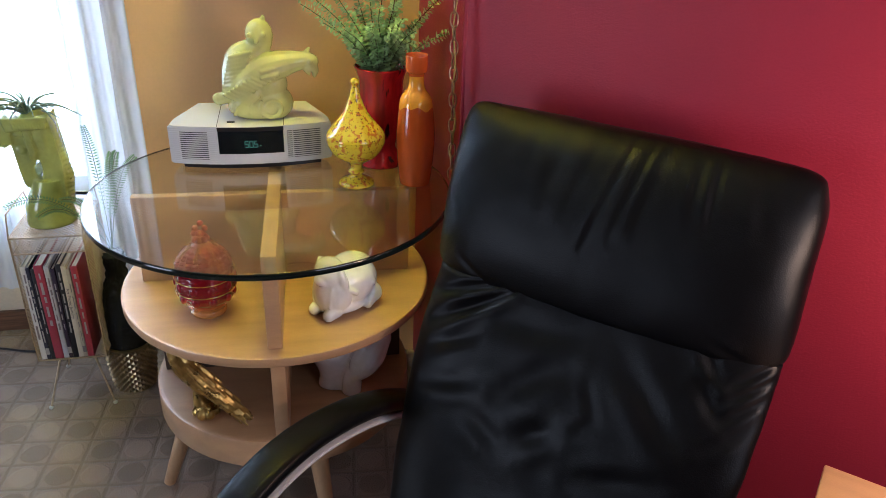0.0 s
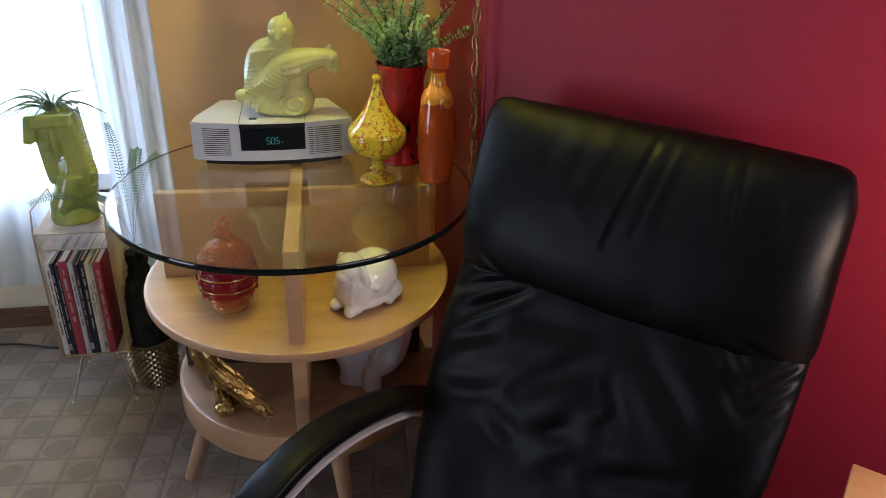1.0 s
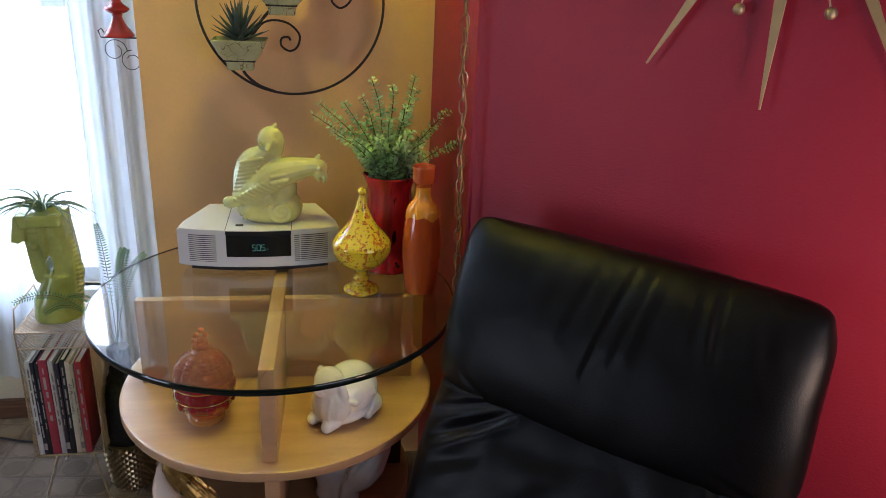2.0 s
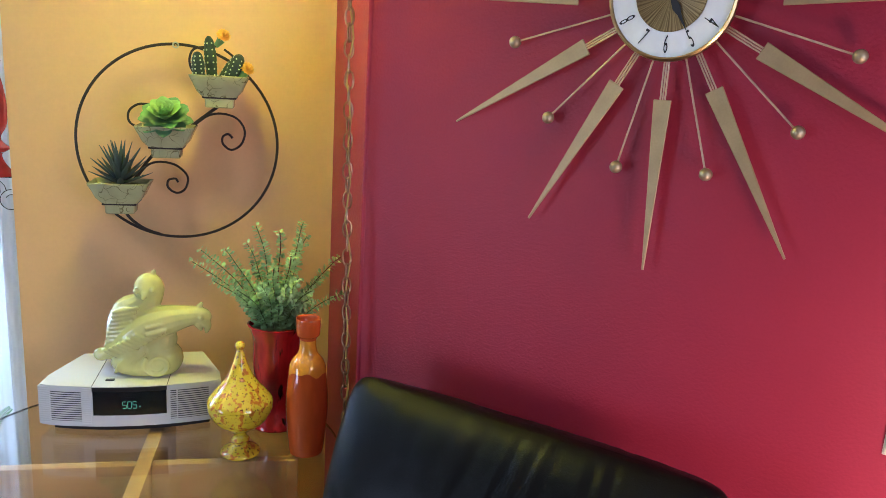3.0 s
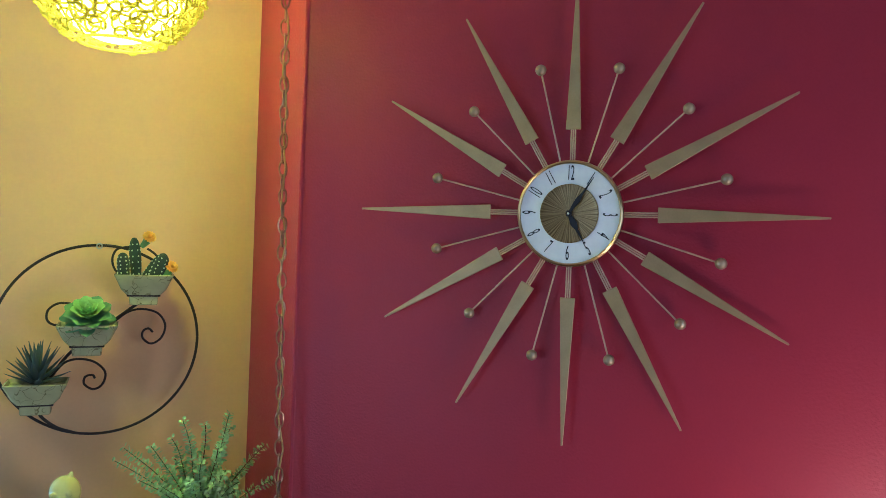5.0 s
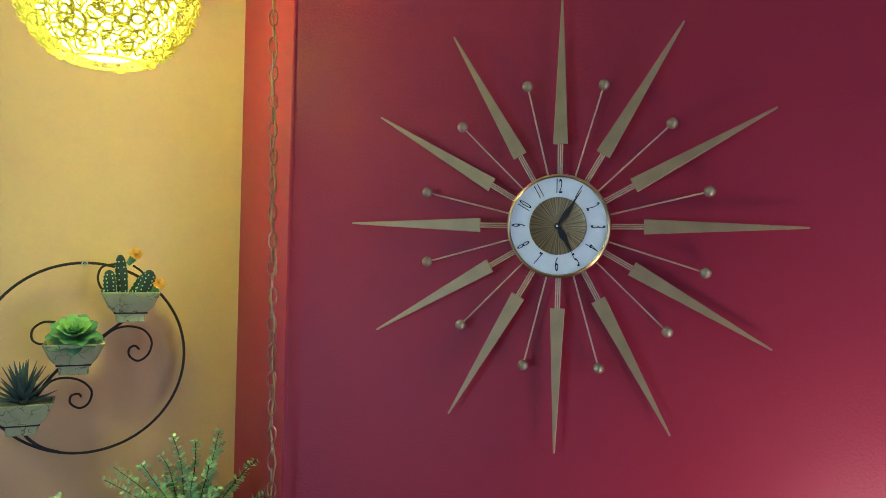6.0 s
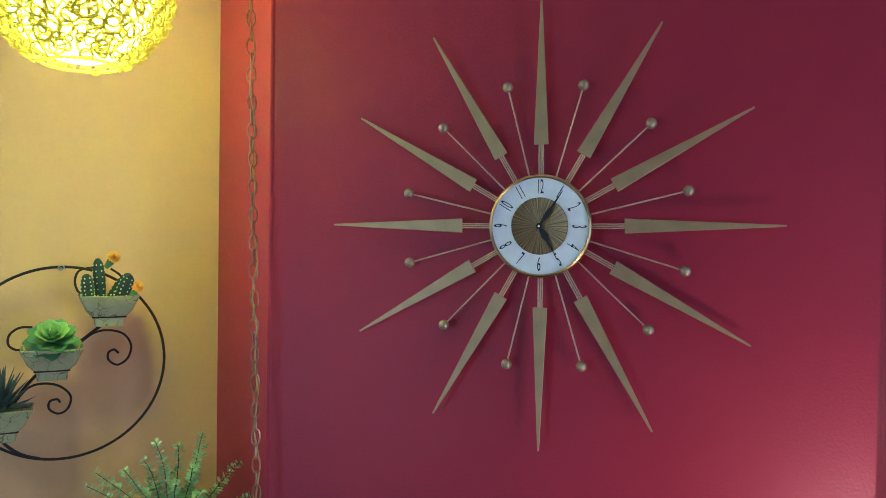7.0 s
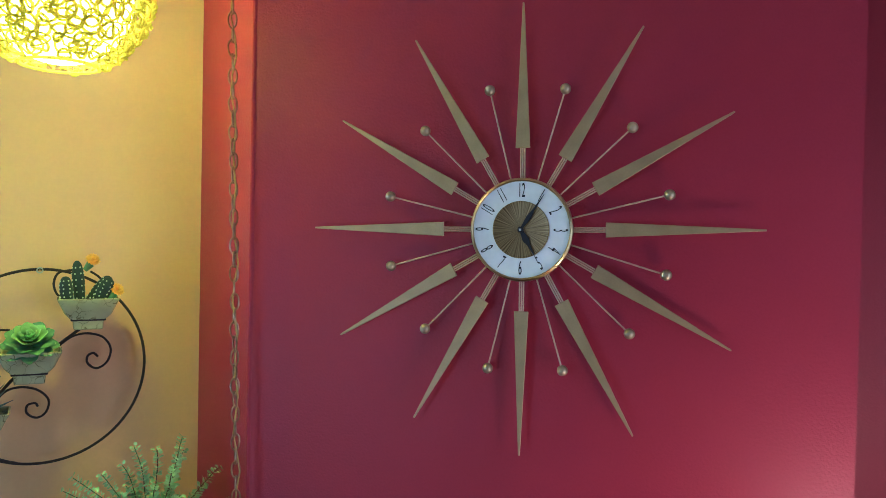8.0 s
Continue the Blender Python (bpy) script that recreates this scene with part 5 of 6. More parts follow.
PAPER = mat("book_pages", (0.66, 0.63, 0.55), 0.8, vary=0.12, scale=120, stretch=(8, 1, 1))
BOOKS = [("white", (0.62, 0.60, 0.58), 0.014, 0.286), ("navy", (0.020, 0.022, 0.045), 0.011, 0.282), ("black", (0.018, 0.018, 0.024), 0.010, 0.279), ("red", (0.33, 0.030, 0.055), 0.022, 0.288),
         ("grey", (0.46, 0.44, 0.45), 0.013, 0.284), ("dark purple", (0.030, 0.018, 0.040), 0.011, 0.276), ("black", (0.012, 0.012, 0.016), 0.014, 0.288), ("cream", (0.62, 0.55, 0.42), 0.013, 0.282), ("tan", (0.46, 0.38, 0.28), 0.010, 0.274), ("red", (0.36, 0.035, 0.05), 0.017, 0.280)]
x = -0.080
for i, (cname, col, w, h) in enumerate(BOOKS):
    dep = 0.165 + 0.012 * ((i * 7) % 3)
    bk = thing("book", cname + " hardback book standing upright in the wire rack", "book", facing(-0.613, 0.0, RB + 0.001) @ pose(x + w / 2, -0.096, 0, 0, rng.uniform(-0.8, 0.8), 0), "books in the rack")
    cm = mat("book_cover_" + cname.replace(" ", "_"), col, 0.42, vary=0.12, scale=20, bump=0.05, bump_scale=200)
    hw = w / 2 - 0.0004
    bm = box(-hw, hw, 0, 0.002, 0.0, h, 0.0006)
    box(-hw, -hw + 0.0018, 0.002, dep, 0.0, h, 0.0004, bm=bm)
    box(hw - 0.0018, hw, 0.002, dep, 0.0, h, 0.0004, bm=bm)
    part("cover", bm, cm, bk, angle=30)
    part("page_block", box(-hw + 0.0019, hw - 0.0019, 0.0025, dep - 0.004, 0.003, h - 0.003), PAPER, bk)
    light = (0.36, 0.33, 0.32) if sum(col) < 0.6 else (0.20, 0.17, 0.17)
    ink = mat("spine_ink_" + cname.replace(" ", "_"), light, 0.5)
    if cname == "cream":
        bm = text_bm("Art Plastic Jewelry", 0.0125, 0.0002)
        part("spine_title", bm, ink, bk, "spine title Art Plastic Jewelry", pose(0, -0.0004, h * 0.60, 90, 90, 0), smooth=False)
    else:
        z = h * (0.92 - 0.04 * (i % 3))
        for k in range(5 + i % 3):
            l = rng.uniform(0.012, 0.045)
            bar = box(-hw * rng.uniform(0.15, 0.4), hw * rng.uniform(0.15, 0.4), -0.0005, 0.0003, z - l, z)
            part("spine_bar", bar, ink, bk)
            z -= l + rng.uniform(0.006, 0.014)
            if z < 0.08:
                break
    if i in (1, 5, 8):
        part("spine_label", box(-hw * 0.9, hw * 0.9, -0.0005, 0.0003, 0.015, 0.035), ink, bk)
    x += w

# ---- green horse-head planter with an air plant, on the rack ----
OLIVE = mat("olive_green_glaze", (0.40, 0.45, 0.12), 0.18, vary=0.3, scale=14, coat=0.5, bump=0.05, bump_scale=60)
def slab(outline, y0, y1, bm):
    """A solid whose front outline is given in (x, z), from y0 to y1."""
    swap = Matrix(((1, 0, 0, 0), (0, 0, 1, 0), (0, 1, 0, 0), (0, 0, 0, 1)))
    return join(bm, prism(outline, y0, y1), swap)


bm = bmesh.new()
join(bm, lathe([(0, -0.004), (0.060, -0.004), (0.060, 0.010), (0.056, 0.050), (0.051, 0.090), (0.049, 0.125), (0, 0.130)], 40), pose(0.006, 0, 0))
chain_blob([(0.016, 0, 0.095, 0.042), (0.022, 0, 0.150, 0.033), (0.016, 0, 0.205, 0.036), (0.006, 0, 0.262, 0.040)], bm)
slab([(-0.006, 0.285), (-0.072, 0.285), (-0.074, 0.215), (-0.068, 0.150), (-0.060, 0.116), (-0.046, 0.104), (-0.028, 0.108), (-0.022, 0.128), (-0.026, 0.156), (-0.012, 0.182), (-0.004, 0.190)], -0.030, 0.034, bm)
slab([(-0.008, 0.285), (0.040, 0.285), (0.056, 0.160), (0.060, 0.070), (-0.024, 0.070), (-0.024, 0.118), (-0.006, 0.128), (-0.002, 0.160), (-0.008, 0.186)], -0.034, 0.036, bm)
slab([(-0.036, 0.285), (-0.022, 0.285), (-0.008, 0.200), (-0.014, 0.176), (-0.028, 0.180)], -0.040, -0.020, bm)
slab([(-0.110, 0.216), (-0.100, 0.250), (-0.090, 0.286), (-0.064, 0.289), (-0.070, 0.225), (-0.088, 0.212)], -0.034, 0.028, bm)
slab([(-0.086, 0.289), (0.040, 0.289), (0.036, 0.262), (-0.076, 0.255)], -0.044, 0.044, bm)
ball(1, pose(-0.048, -0.031, 0.205), bm, 14, 10, (0.013, 0.007, 0.010))
ball(1, pose(-0.046, -0.028, 0.245), bm, 14, 10, (0.019, 0.008, 0.006))
ball(1, pose(-0.026, -0.020, 0.118), bm, 12, 8, (0.014, 0.016, 0.012))
for k in range(19):
    z = 0.268 - k * 0.0118
    x = 0.030 + 0.028 * min(1, k / 12)
    tube([(x - 0.012, -0.030, z + 0.003), (x + 0.004, -0.022, z), (x + 0.010, 0.0, z - 0.003), (x + 0.006, 0.020, z - 0.003)], 0.0046, 8, bm=bm)
for k in range(9):
    tube([(-0.092 + 0.0032 * k, -0.034, 0.284), (-0.106 + 0.0044 * k, -0.037, 0.220)], 0.0026, 8, bm=bm)
for k in range(12):
    tube([(-0.054 + 0.0075 * k, -0.044, 0.282), (-0.050 + 0.0075 * k, -0.046, 0.262)], 0.0026, 8, bm=bm)
for v in bm.verts:
    k = min(1, max(0, (v.co.z - 0.06) / 0.06))
    v.co.x = v.co.x * (1 - 0.16 * k) + 0.020 * k
bmesh.ops.bisect_plane(bm, geom=bm.verts[:] + bm.edges[:] + bm.faces[:], plane_co=(0, 0, 0.0), plane_no=(0, 0, -1), clear_outer=True)
bmesh.ops.holes_fill(bm, edges=[e for e in bm.edges if e.is_boundary], sides=0)
statue("horse_head_planter", bm, OLIVE, facing(-0.625, 0.0, RT + 0.002), "olive green glazed planter shaped like a stylised horse head", "planter", 0.0026, 3)

AIR = mat("grey_green_air_plant", (0.20, 0.28, 0.17), 0.6, vary=0.3, scale=30)
air = thing("air_plant", "spidery grey-green air plant in the horse-head planter", "plant", facing(-0.622, 0.0, RT + 0.280))
for k in range(26):
    a = 2 * math.pi * k / 26 + rng.uniform(-0.15, 0.15)
    l, e = rng.uniform(0.095, 0.165), rng.uniform(0.75, 1.42)
    o = Vector((math.cos(a), math.sin(a) * 0.8, 0))
    pts = []
    for i in range(10):
        t = i / 9
        pts.append(o * l * t * math.cos(e * (1 - 0.6 * t)) + Vector((0, 0, l * (math.sin(e) * 1.2 * t - (0.55 + 0.3 * math.cos(e)) * t * t * 1.3))))
    part("leaf", tube(pts, 0, 6, radii=[0.0036 * (1 - 0.90 * i / 9) + 0.0006 for i in range(10)]), AIR, air)

# ---- studded gold pot with a black shaggy stem and fern ----
GOLD = mat("antique_gold_metal", (0.32, 0.245, 0.13), 0.36, metal=0.9, vary=0.3, scale=25, bump=0.1)
pot = thing("gold_pot", "antique gold plant pot studded with diamond points", "plant pot", facing(-0.486, 0.005, 0.0))
bm = bmesh.new()
cols, rws = 44, 15
grid = []
for j in range(rws + 1):
    z = 0.006 + 0.142 * j / rws
    r0 = 0.055 + 0.011 * math.sin(math.pi * 0.55 * j / rws)
    grid.append([bm.verts.new(((r0 + (0.0065 if (i + j) % 2 == 0 else 0.0)) * math.cos(2 * math.pi * i / cols), (r0 + (0.0065 if (i + j) % 2 == 0 else 0.0)) * math.sin(2 * math.pi * i / cols), z)) for i in range(cols)])
for j in range(rws):
    for i in range(cols):
        a, b, c, d = grid[j][i], grid[j][(i + 1) % cols], grid[j + 1][(i + 1) % cols], grid[j + 1][i]
        if (i + j) % 2 == 0:
            bm.faces.new((a, b, d))
            bm.faces.new((b, c, d))
        else:
            bm.faces.new((a, b, c))
            bm.faces.new((a, c, d))
part("body", bm, GOLD, pot, smooth=False)
part("rim", lathe([(0.060, 0.146), (0.067, 0.147), (0.067, 0.153), (0.060, 0.154), (0.057, 0.134), (0, 0.132)], 40), GOLD, pot)
part("foot", lathe([(0, 0), (0.054, 0), (0.056, 0.004), (0.054, 0.008), (0, 0.008)], 40), GOLD, pot)
SHAG = mat("black_shaggy_fibre", (0.010, 0.010, 0.012), 0.9, vary=0.4, scale=60, bump=0.9, bump_scale=350)
fern = thing("potted_fern", "green fern on a black shaggy stem in the gold pot", "plant", facing(-0.486, 0.005, 0.132))
bm = lathe([(0, 0)] + smooth_profile([(0.052, 0.0), (0.058, 0.04), (0.060, 0.10), (0.054, 0.17), (0.034, 0.215), (0.026, 0.25), (0.027, 0.298)], 8) + [(0, 0.300)], 72)
bm.normal_update()
for v in bm.verts:
    v.co += v.normal * (0.007 * noise.noise(v.co * 130) + 0.004 * noise.noise(v.co * 45))
part("trunk", bm, SHAG, fern, "black shaggy stem", angle=80)
FERN = mat("fern_green", (0.18, 0.34, 0.13), 0.5, vary=0.3, scale=20)
for tip, bow in (((-0.010, -0.02, 0.665), (0.01, 0, 0.10)), ((0.060, -0.03, 0.60), (0.0, 0, 0.10)), ((0.095, 0.0, 0.575), (-0.01, 0, 0.09)), ((-0.075, -0.09, 0.50), (0.02, 0, 0.10)), ((-0.20, -0.10, 0.49), (0.02, 0, 0.15)), ((-0.125, -0.12, 0.47), (0, 0, 0.13)), ((0.02, 0.08, 0.56), (0, 0, 0.08))):
    a, b = Vector((0, 0, 0.30)), Vector(tip)
    m = a.lerp(b, 0.5) + Vector(bow)
    pts = [((1 - t) ** 2) * a + 2 * t * (1 - t) * m + t * t * b for t in [i / 40 for i in range(41)]]
    fr = part("frond_stem", tube(pts, 0.0011, 5), STEM, fern)
    bm = bmesh.new()
    for i in range(10, 41):
        way = (pts[i] - pts[i - 1]).normalized()
        o = way.cross(Vector((0.1, 1, 0.1))).normalized()
        l = 0.0165 * math.sin(math.pi * min(1, 0.25 + 0.72 * (1 - (i - 10) / 30) ** 0.9)) * (1.0 - 0.55 * ((i - 10) / 30) ** 2) + 0.003
        for sg in (1, -1):
            leaf(bm, pts[i], o * sg + way * 0.35, way, l, 0.0042)
    part("frond", bm, FERN, fr, smooth=False)

# ---- red candle holder on a wire bracket beside the curtain ----
RED_GLOSS = mat("glossy_red_glaze", (0.50, 0.030, 0.022), 0.12, vary=0.2, scale=20, coat=0.7)
sc = thing("wall_sconce", "glossy red ceramic vase in a wire wall bracket", "sconce", facing(-0.435, -0.165, 1.235))
part("vase", lathe([(0, 0)] + smooth_profile([(0.037, 0.0), (0.034, 0.008), (0.018, 0.030), (0.012, 0.050), (0.026, 0.060), (0.030, 0.068), (0.014, 0.082), (0.013, 0.095), (0.026, 0.120), (0.030, 0.160), (0.024, 0.21), (0.018, 0.24), (0.022, 0.27)], 5) + [(0.018, 0.268), (0, 0.23)], 36), RED_GLOSS, sc, angle=60)
part("bracket", tube([(0.065, 0, -0.004), (-0.045, 0, -0.004), (-0.050, 0, 0.012), (-0.042, 0, 0.018), (-0.036, 0, 0.008)], 0.0018, 8), IRON, sc)
part("bracket", tube([(0.03 * math.cos(i * 0.35) * (1 - i / 40) - 0.015, 0, -0.036 + 0.03 * math.sin(i * 0.35) * (1 - i / 40)) for i in range(22)], 0.0010, 8), IRON, sc)
part("bracket", tube([(0.028 * math.cos(i * 0.35 + 1.5) * (1 - i / 40) + 0.025, 0, -0.062 + 0.028 * math.sin(i * 0.35 + 1.5) * (1 - i / 40)) for i in range(22)], 0.0010, 8), IRON, sc)
part("bracket", tube([(0.063, 0, -0.10), (0.063, 0, 0.02)], 0.003, 8), IRON, sc)

# ---- on the table's shelves ----


def amberina():
    """Pressed glass that goes from amber at the foot to ruby above."""
    m = bpy.data.materials.new("amberina_glass")
    m.use_nodes = True
    t = m.node_tree
    b = t.nodes["Principled BSDF"]
    co = t.nodes.new("ShaderNodeTexCoord")
    sp = t.nodes.new("ShaderNodeSeparateXYZ")
    t.links.new(co.outputs["Object"], sp.inputs[0])
    r = t.nodes.new("ShaderNodeValToRGB")
    mr = t.nodes.new("ShaderNodeMapRange")
    mr.inputs[1].default_value, mr.inputs[2].default_value = 0.0, 0.19
    t.links.new(sp.outputs[2], mr.inputs[0])
    t.links.new(mr.outputs[0], r.inputs[0])
    e = r.color_ramp.elements
    e[0].color, e[1].color = (0.62, 0.30, 0.06, 1), (0.50, 0.10, 0.05, 1)
    for p, c in ((0.16, (0.62, 0.14, 0.03, 1)), (0.28, (0.27, 0.003, 0.011, 1)), (0.74, (0.25, 0.004, 0.012, 1))):
        n = e.new(p)
        n.color = c
    t.links.new(r.outputs[0], b.inputs["Base Color"])
    b.inputs["Roughness"].default_value = 0.02
    b.inputs["Transmission Weight"].default_value = 0.15
    b.inputs["Coat Weight"].default_value = 0.6
    return m


AMB = amberina()
gj = thing("glass_jar", "ruby and amber pressed glass jar with lid", "jar", facing(-0.185, 0.505, SHELF_1))
bm = lathe([(0, 0.002)] + smooth_profile([(0.036, 0.0), (0.038, 0.006), (0.034, 0.012), (0.046, 0.030), (0.058, 0.055), (0.061, 0.080), (0.056, 0.104)], 12) + [(0.050, 0.104), (0.05, 0.06), (0.03, 0.022), (0, 0.02)], 60)
for v in bm.verts:
    if 0.02 < v.co.z < 0.10 and math.hypot(v.co.x, v.co.y) > 0.04:
        a = math.atan2(v.co.y, v.co.x)
        k = 1 + 0.05 * abs(math.cos(5 * a)) - 0.03 + 0.022 * math.cos(v.co.z * 700) * (1 if math.cos(10 * a) > 0 else 0)
        v.co.x *= k
        v.co.y *= k
bowl = part("bowl", bm, AMB, gj, angle=60)
for row, z, rr in ((0, 0.050, 0.0575), (1, 0.078, 0.0615)):
    for k in range(10):
        a = 2 * math.pi * k / 10
        part("hobnail", ball(1, pose(rr * math.cos(a), rr * math.sin(a), z, 0, 0, math.degrees(a)), None, 12, 8, (0.004, 0.009, 0.010)), AMB, bowl)
bm = lathe([(0.0, 0.105), (0.052, 0.105)] + smooth_profile([(0.056, 0.106), (0.054, 0.118), (0.040, 0.140), (0.022, 0.152), (0.012, 0.158)], 12) + [(0, 0.159)], 120)
for v in bm.verts:
    a = math.atan2(v.co.y, v.co.x)
    k = 1 + 0.035 * math.cos(20 * a) * (1 if v.co.z < 0.15 else 0) + 0.032 * math.cos(v.co.z * 900)
    v.co.x *= k
    v.co.y *= k
lidg = part("lid", bm, AMB, gj, angle=60)
# rib pattern; the glass's gold glints are put into its amber colour
GLINT_RIB = mat("amber_glint_rib", (0.55, 0.22, 0.05), 0.08, vary=0.3, scale=60, coat=0.8, metal=0.35)
for k in range(14):
    a = 2 * math.pi * (k + 0.5) / 14
    twist = 0.35 if k % 2 else -0.35
    rib = [(r * math.cos(a + twist * i / 5), r * math.sin(a + twist * i / 5), z) for i, (r, z) in enumerate([(0.0565, 0.108), (0.054, 0.119), (0.047, 0.131), (0.040, 0.141), (0.030, 0.148), (0.022, 0.153)])]
    part("rib", tube(rib, 0.0011, 6), GLINT_RIB, lidg)
for z, r in ((0.040, 0.0535), (0.064, 0.0620), (0.092, 0.0620)):
    part("rib", tube([(r * math.cos(2 * math.pi * i / 40), r * math.sin(2 * math.pi * i / 40), z) for i in range(40)], 0.0011, 6, True), GLINT_RIB, bowl)
for k in range(7):
    a = 2 * math.pi * k / 7
    part("finial_bead", ball(0.0085, pose(0.011 * math.cos(a), 0.011 * math.sin(a), 0.166), None, 12, 8), AMB, lidg)
for k, (dx, dz) in enumerate(((0.010, 0.190), (-0.008, 0.194), (0.002, 0.202), (-0.012, 0.182))):
    part("finial_bead", ball(0.0065, pose(dx, 0.003 * (-1) ** k, dz - 0.003), None, 10, 8), AMB, lidg)
part("finial_bead", ball(0.009, pose(0, 0, 0.176), None, 12, 8), AMB, lidg)

WHITE_GLAZE = mat("white_glaze", (0.84, 0.84, 0.87), 0.15, vary=0.06, scale=20, coat=0.6, bump=0.05, bump_scale=60)
# lying dog; local x runs from its chest to its tail
bm = bmesh.new()
ball(1, pose(0.014, 0, 0.056), bm, 28, 18, (0.068, 0.053, 0.058))
ball(1, pose(-0.036, 0, 0.050), bm, 24, 16, (0.041, 0.047, 0.056))
ball(1, pose(0.0, 0, 0.018), bm, 24, 12, (0.070, 0.050, 0.022))
ball(1, pose(-0.044, 0, 0.098), bm, 20, 14, (0.031, 0.033, 0.028))
ball(1, pose(-0.070, 0, 0.090), bm, 16, 10, (0.013, 0.017, 0.012))
for sg in (-1, 1):
    chain_blob([(-0.042, 0.028 * sg, 0.112, 0.008), (-0.038, 0.036 * sg, 0.090, 0.010), (-0.036, 0.038 * sg, 0.066, 0.008)], bm)
    chain_blob([(-0.050, 0.022 * sg, 0.018, 0.018), (-0.070, 0.022 * sg, 0.012, 0.014)], bm)
    chain_blob([(0.048, 0.034 * sg, 0.026, 0.024), (0.024, 0.046 * sg, 0.011, 0.011)], bm)
for k in range(26):
    a = -1.2 + 2.4 * ((k * 0.618) % 1)
    x = -0.03 + 0.065 * ((k * 0.37) % 1)
    feather(bm, (x, 0.045 * math.sin(a), 0.05 + 0.045 * math.cos(a)), (x + 0.02, 0.052 * math.sin(a * 1.15), 0.045 + 0.040 * math.cos(a * 1.15)), 0.006)
for k in range(8):
    feather(bm, (-0.062 + 0.002 * (k % 3), -0.026 + 0.0075 * k, 0.078), (-0.068, -0.024 + 0.007 * k, 0.030), 0.006)
bmesh.ops.bisect_plane(bm, geom=bm.verts[:] + bm.edges[:] + bm.faces[:], plane_co=(0, 0, 0.001), plane_no=(0, 0, -1), clear_outer=True)
bmesh.ops.holes_fill(bm, edges=[e for e in bm.edges if e.is_boundary], sides=0)
statue("dog_figurine", bm, WHITE_GLAZE, facing(0.106, 0.520, SHELF_1, 40), "glossy white ceramic figurine of a lying dog", "figurine", 0.0026, 2)

# gold bird with a long tail on the lower shelf
OLD_GOLD = mat("antique_gold_leaf", (0.50, 0.33, 0.10), 0.28, metal=0.95, vary=0.5, scale=45, bump=0.3, bump_scale=220)
bm = bmesh.new()
chain_blob([(0.010, 0, 0.016, 0.026), (0.0, 0, 0.030, 0.018), (-0.006, 0, 0.060, 0.010)], bm)
for k in range(7):
    a = 2 * math.pi * k / 7
    ball(1, pose(0.010 + 0.020 * math.cos(a), 0.020 * math.sin(a), 0.016), bm, 10, 8, (0.012, 0.012, 0.013))
chain_blob([(-0.034, 0, 0.215, 0.014), (-0.038, 0, 0.195, 0.018), (-0.034, 0, 0.165, 0.025), (-0.018, 0, 0.130, 0.029), (0.010, 0, 0.095, 0.024), (0.050, -0.004, 0.060, 0.018), (0.090, -0.012, 0.030, 0.012), (0.112, -0.018, 0.014, 0.008)], bm)
chain_blob([(-0.040, 0, 0.200, 0.012), (-0.056, 0, 0.190, 0.004)], bm)
for k in range(34):
    f, g = (k * 0.618) % 1, k / 33
    a = -2.6 + 2.9 * f
    x0, z0 = -0.030 + 0.100 * g, 0.150 - 0.105 * g
    r = 0.026 - 0.013 * g
    p = Vector((x0 + r * 0.6 * math.cos(a), r * math.sin(a) - 0.012 * g, z0 + r * 0.7 * math.cos(a)))
    feather(bm, p, p + Vector((0.036 + 0.012 * f, -0.004 + 0.006 * math.sin(a), -0.038 - 0.008 * f)), 0.0036)
for k in range(12):
    f = (k * 0.618) % 1
    feather(bm, (-0.044 + 0.02 * f, -0.024 + 0.01 * f, 0.165 - 0.06 * f), (-0.014 + 0.03 * f, -0.026, 0.125 - 0.05 * f), 0.0055)
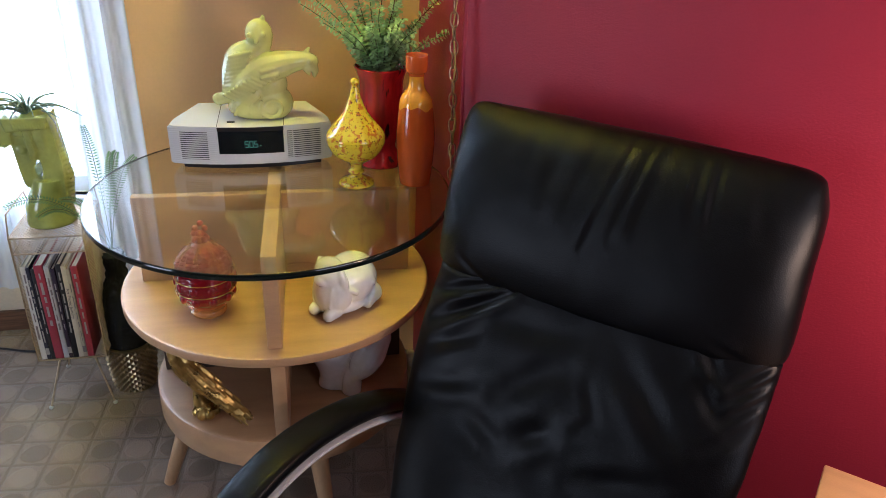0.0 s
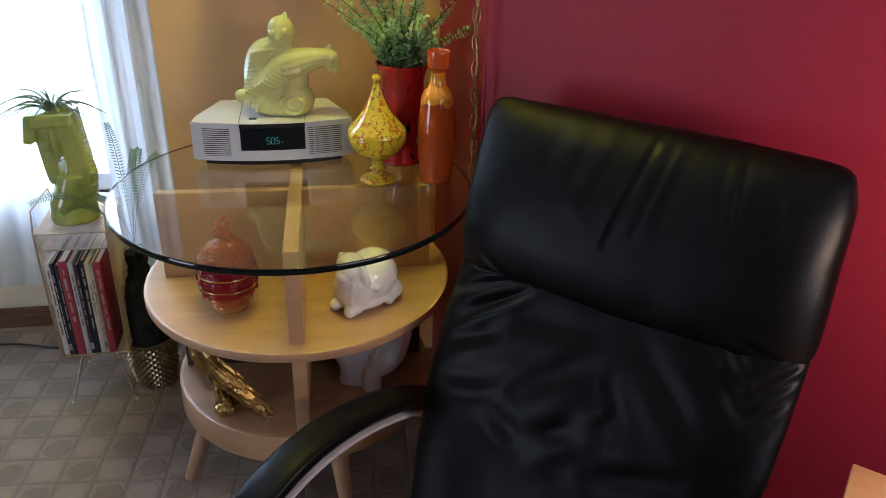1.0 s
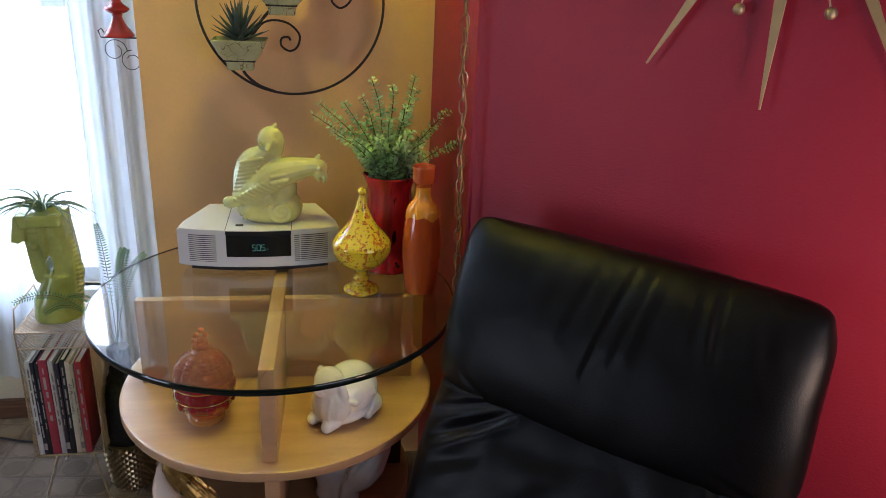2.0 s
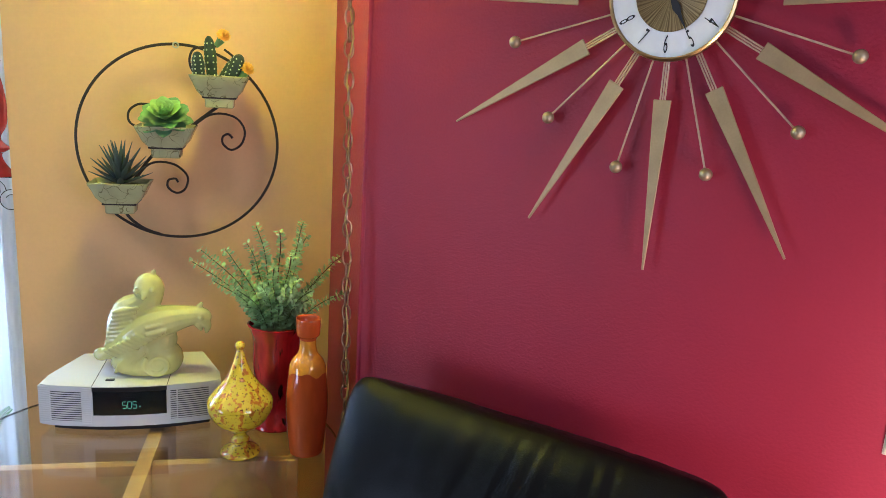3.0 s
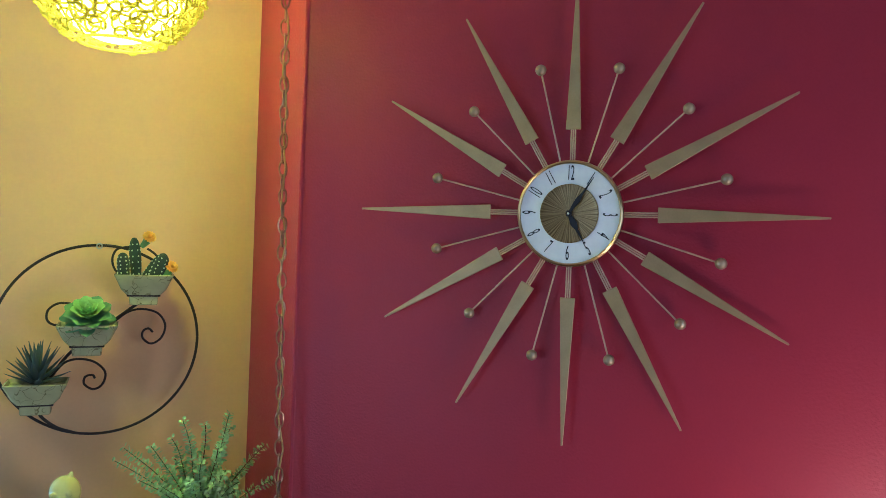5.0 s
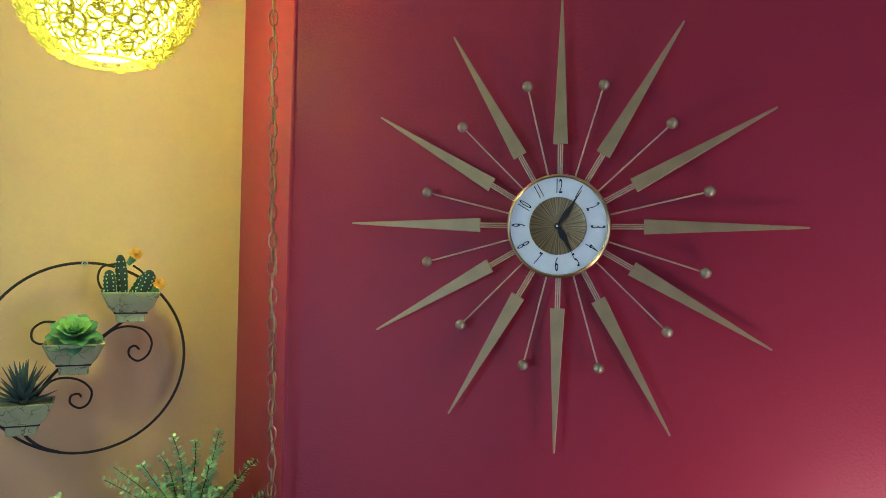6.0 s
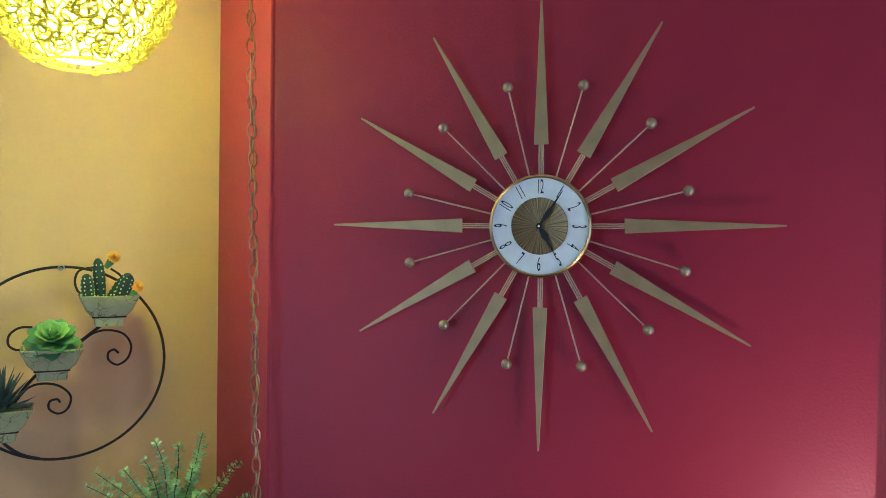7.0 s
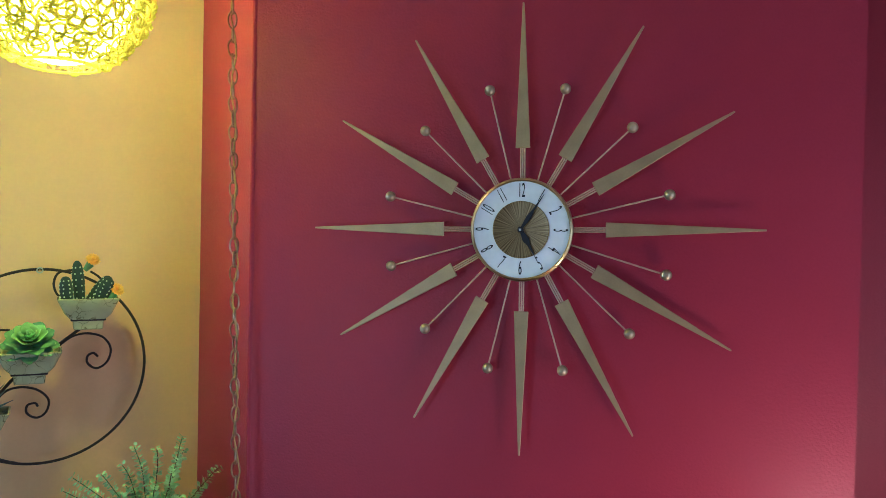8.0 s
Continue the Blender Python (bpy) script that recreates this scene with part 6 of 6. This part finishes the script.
bmesh.ops.bisect_plane(bm, geom=bm.verts[:] + bm.edges[:] + bm.faces[:], plane_co=(0, 0, 0.001), plane_no=(0, 0, -1), clear_outer=True)
bmesh.ops.holes_fill(bm, edges=[e for e in bm.edges if e.is_boundary], sides=0)
statue("gold_bird_figurine", bm, OLD_GOLD, facing(-0.222, 0.545, SHELF_2, -12), "antique gold figurine of a long-tailed bird", "figurine", 0.0022, 1)

# white vase with a moulded figure on the lower shelf
bm = lathe([(0, 0)] + smooth_profile([(0.044, 0.0), (0.046, 0.008), (0.042, 0.03), (0.050, 0.06), (0.074, 0.10), (0.096, 0.135), (0.112, 0.165)], 6) + [(0.100, 0.166), (0.065, 0.10), (0, 0.09)], 48)
for v in bm.verts:
    v.co.y *= 0.72
chain_blob([(0.030, -0.036, 0.0, 0.024), (0.036, -0.040, 0.05, 0.024), (0.060, -0.050, 0.085, 0.032), (0.076, -0.054, 0.120, 0.036), (0.098, -0.050, 0.155, 0.026)], bm)
chain_blob([(0.030, -0.046, 0.060, 0.008), (0.040, -0.066, 0.11, 0.012), (0.056, -0.074, 0.15, 0.012)], bm)
bmesh.ops.bisect_plane(bm, geom=bm.verts[:] + bm.edges[:] + bm.faces[:], plane_co=(0, 0, 0.0005), plane_no=(0, 0, -1), clear_outer=True)
bmesh.ops.holes_fill(bm, edges=[e for e in bm.edges if e.is_boundary], sides=0)
statue("white_vase", bm, WHITE_GLAZE, facing(0.085, 0.47, SHELF_2), "white ceramic flared vase with a moulded figure", "vase", 0.0032, 3)

# cord on the carpet
cd = thing("power_cord", "black power cord lying on the carpet", "cord", Matrix())
pts = [spot(-1.35, -0.20, 0.004), spot(-1.0, -0.235, 0.004), spot(-0.84, -0.20, 0.004), spot(-0.70, -0.17, 0.004), spot(-0.58, -0.14, 0.004), spot(-0.50, -0.16, 0.004), spot(-0.42, -0.28, 0.004)]
part("cable", tube(smooth_profile([tuple(p) for p in pts], 8), 0.0035, 8), BLACK_PLASTIC, cd)
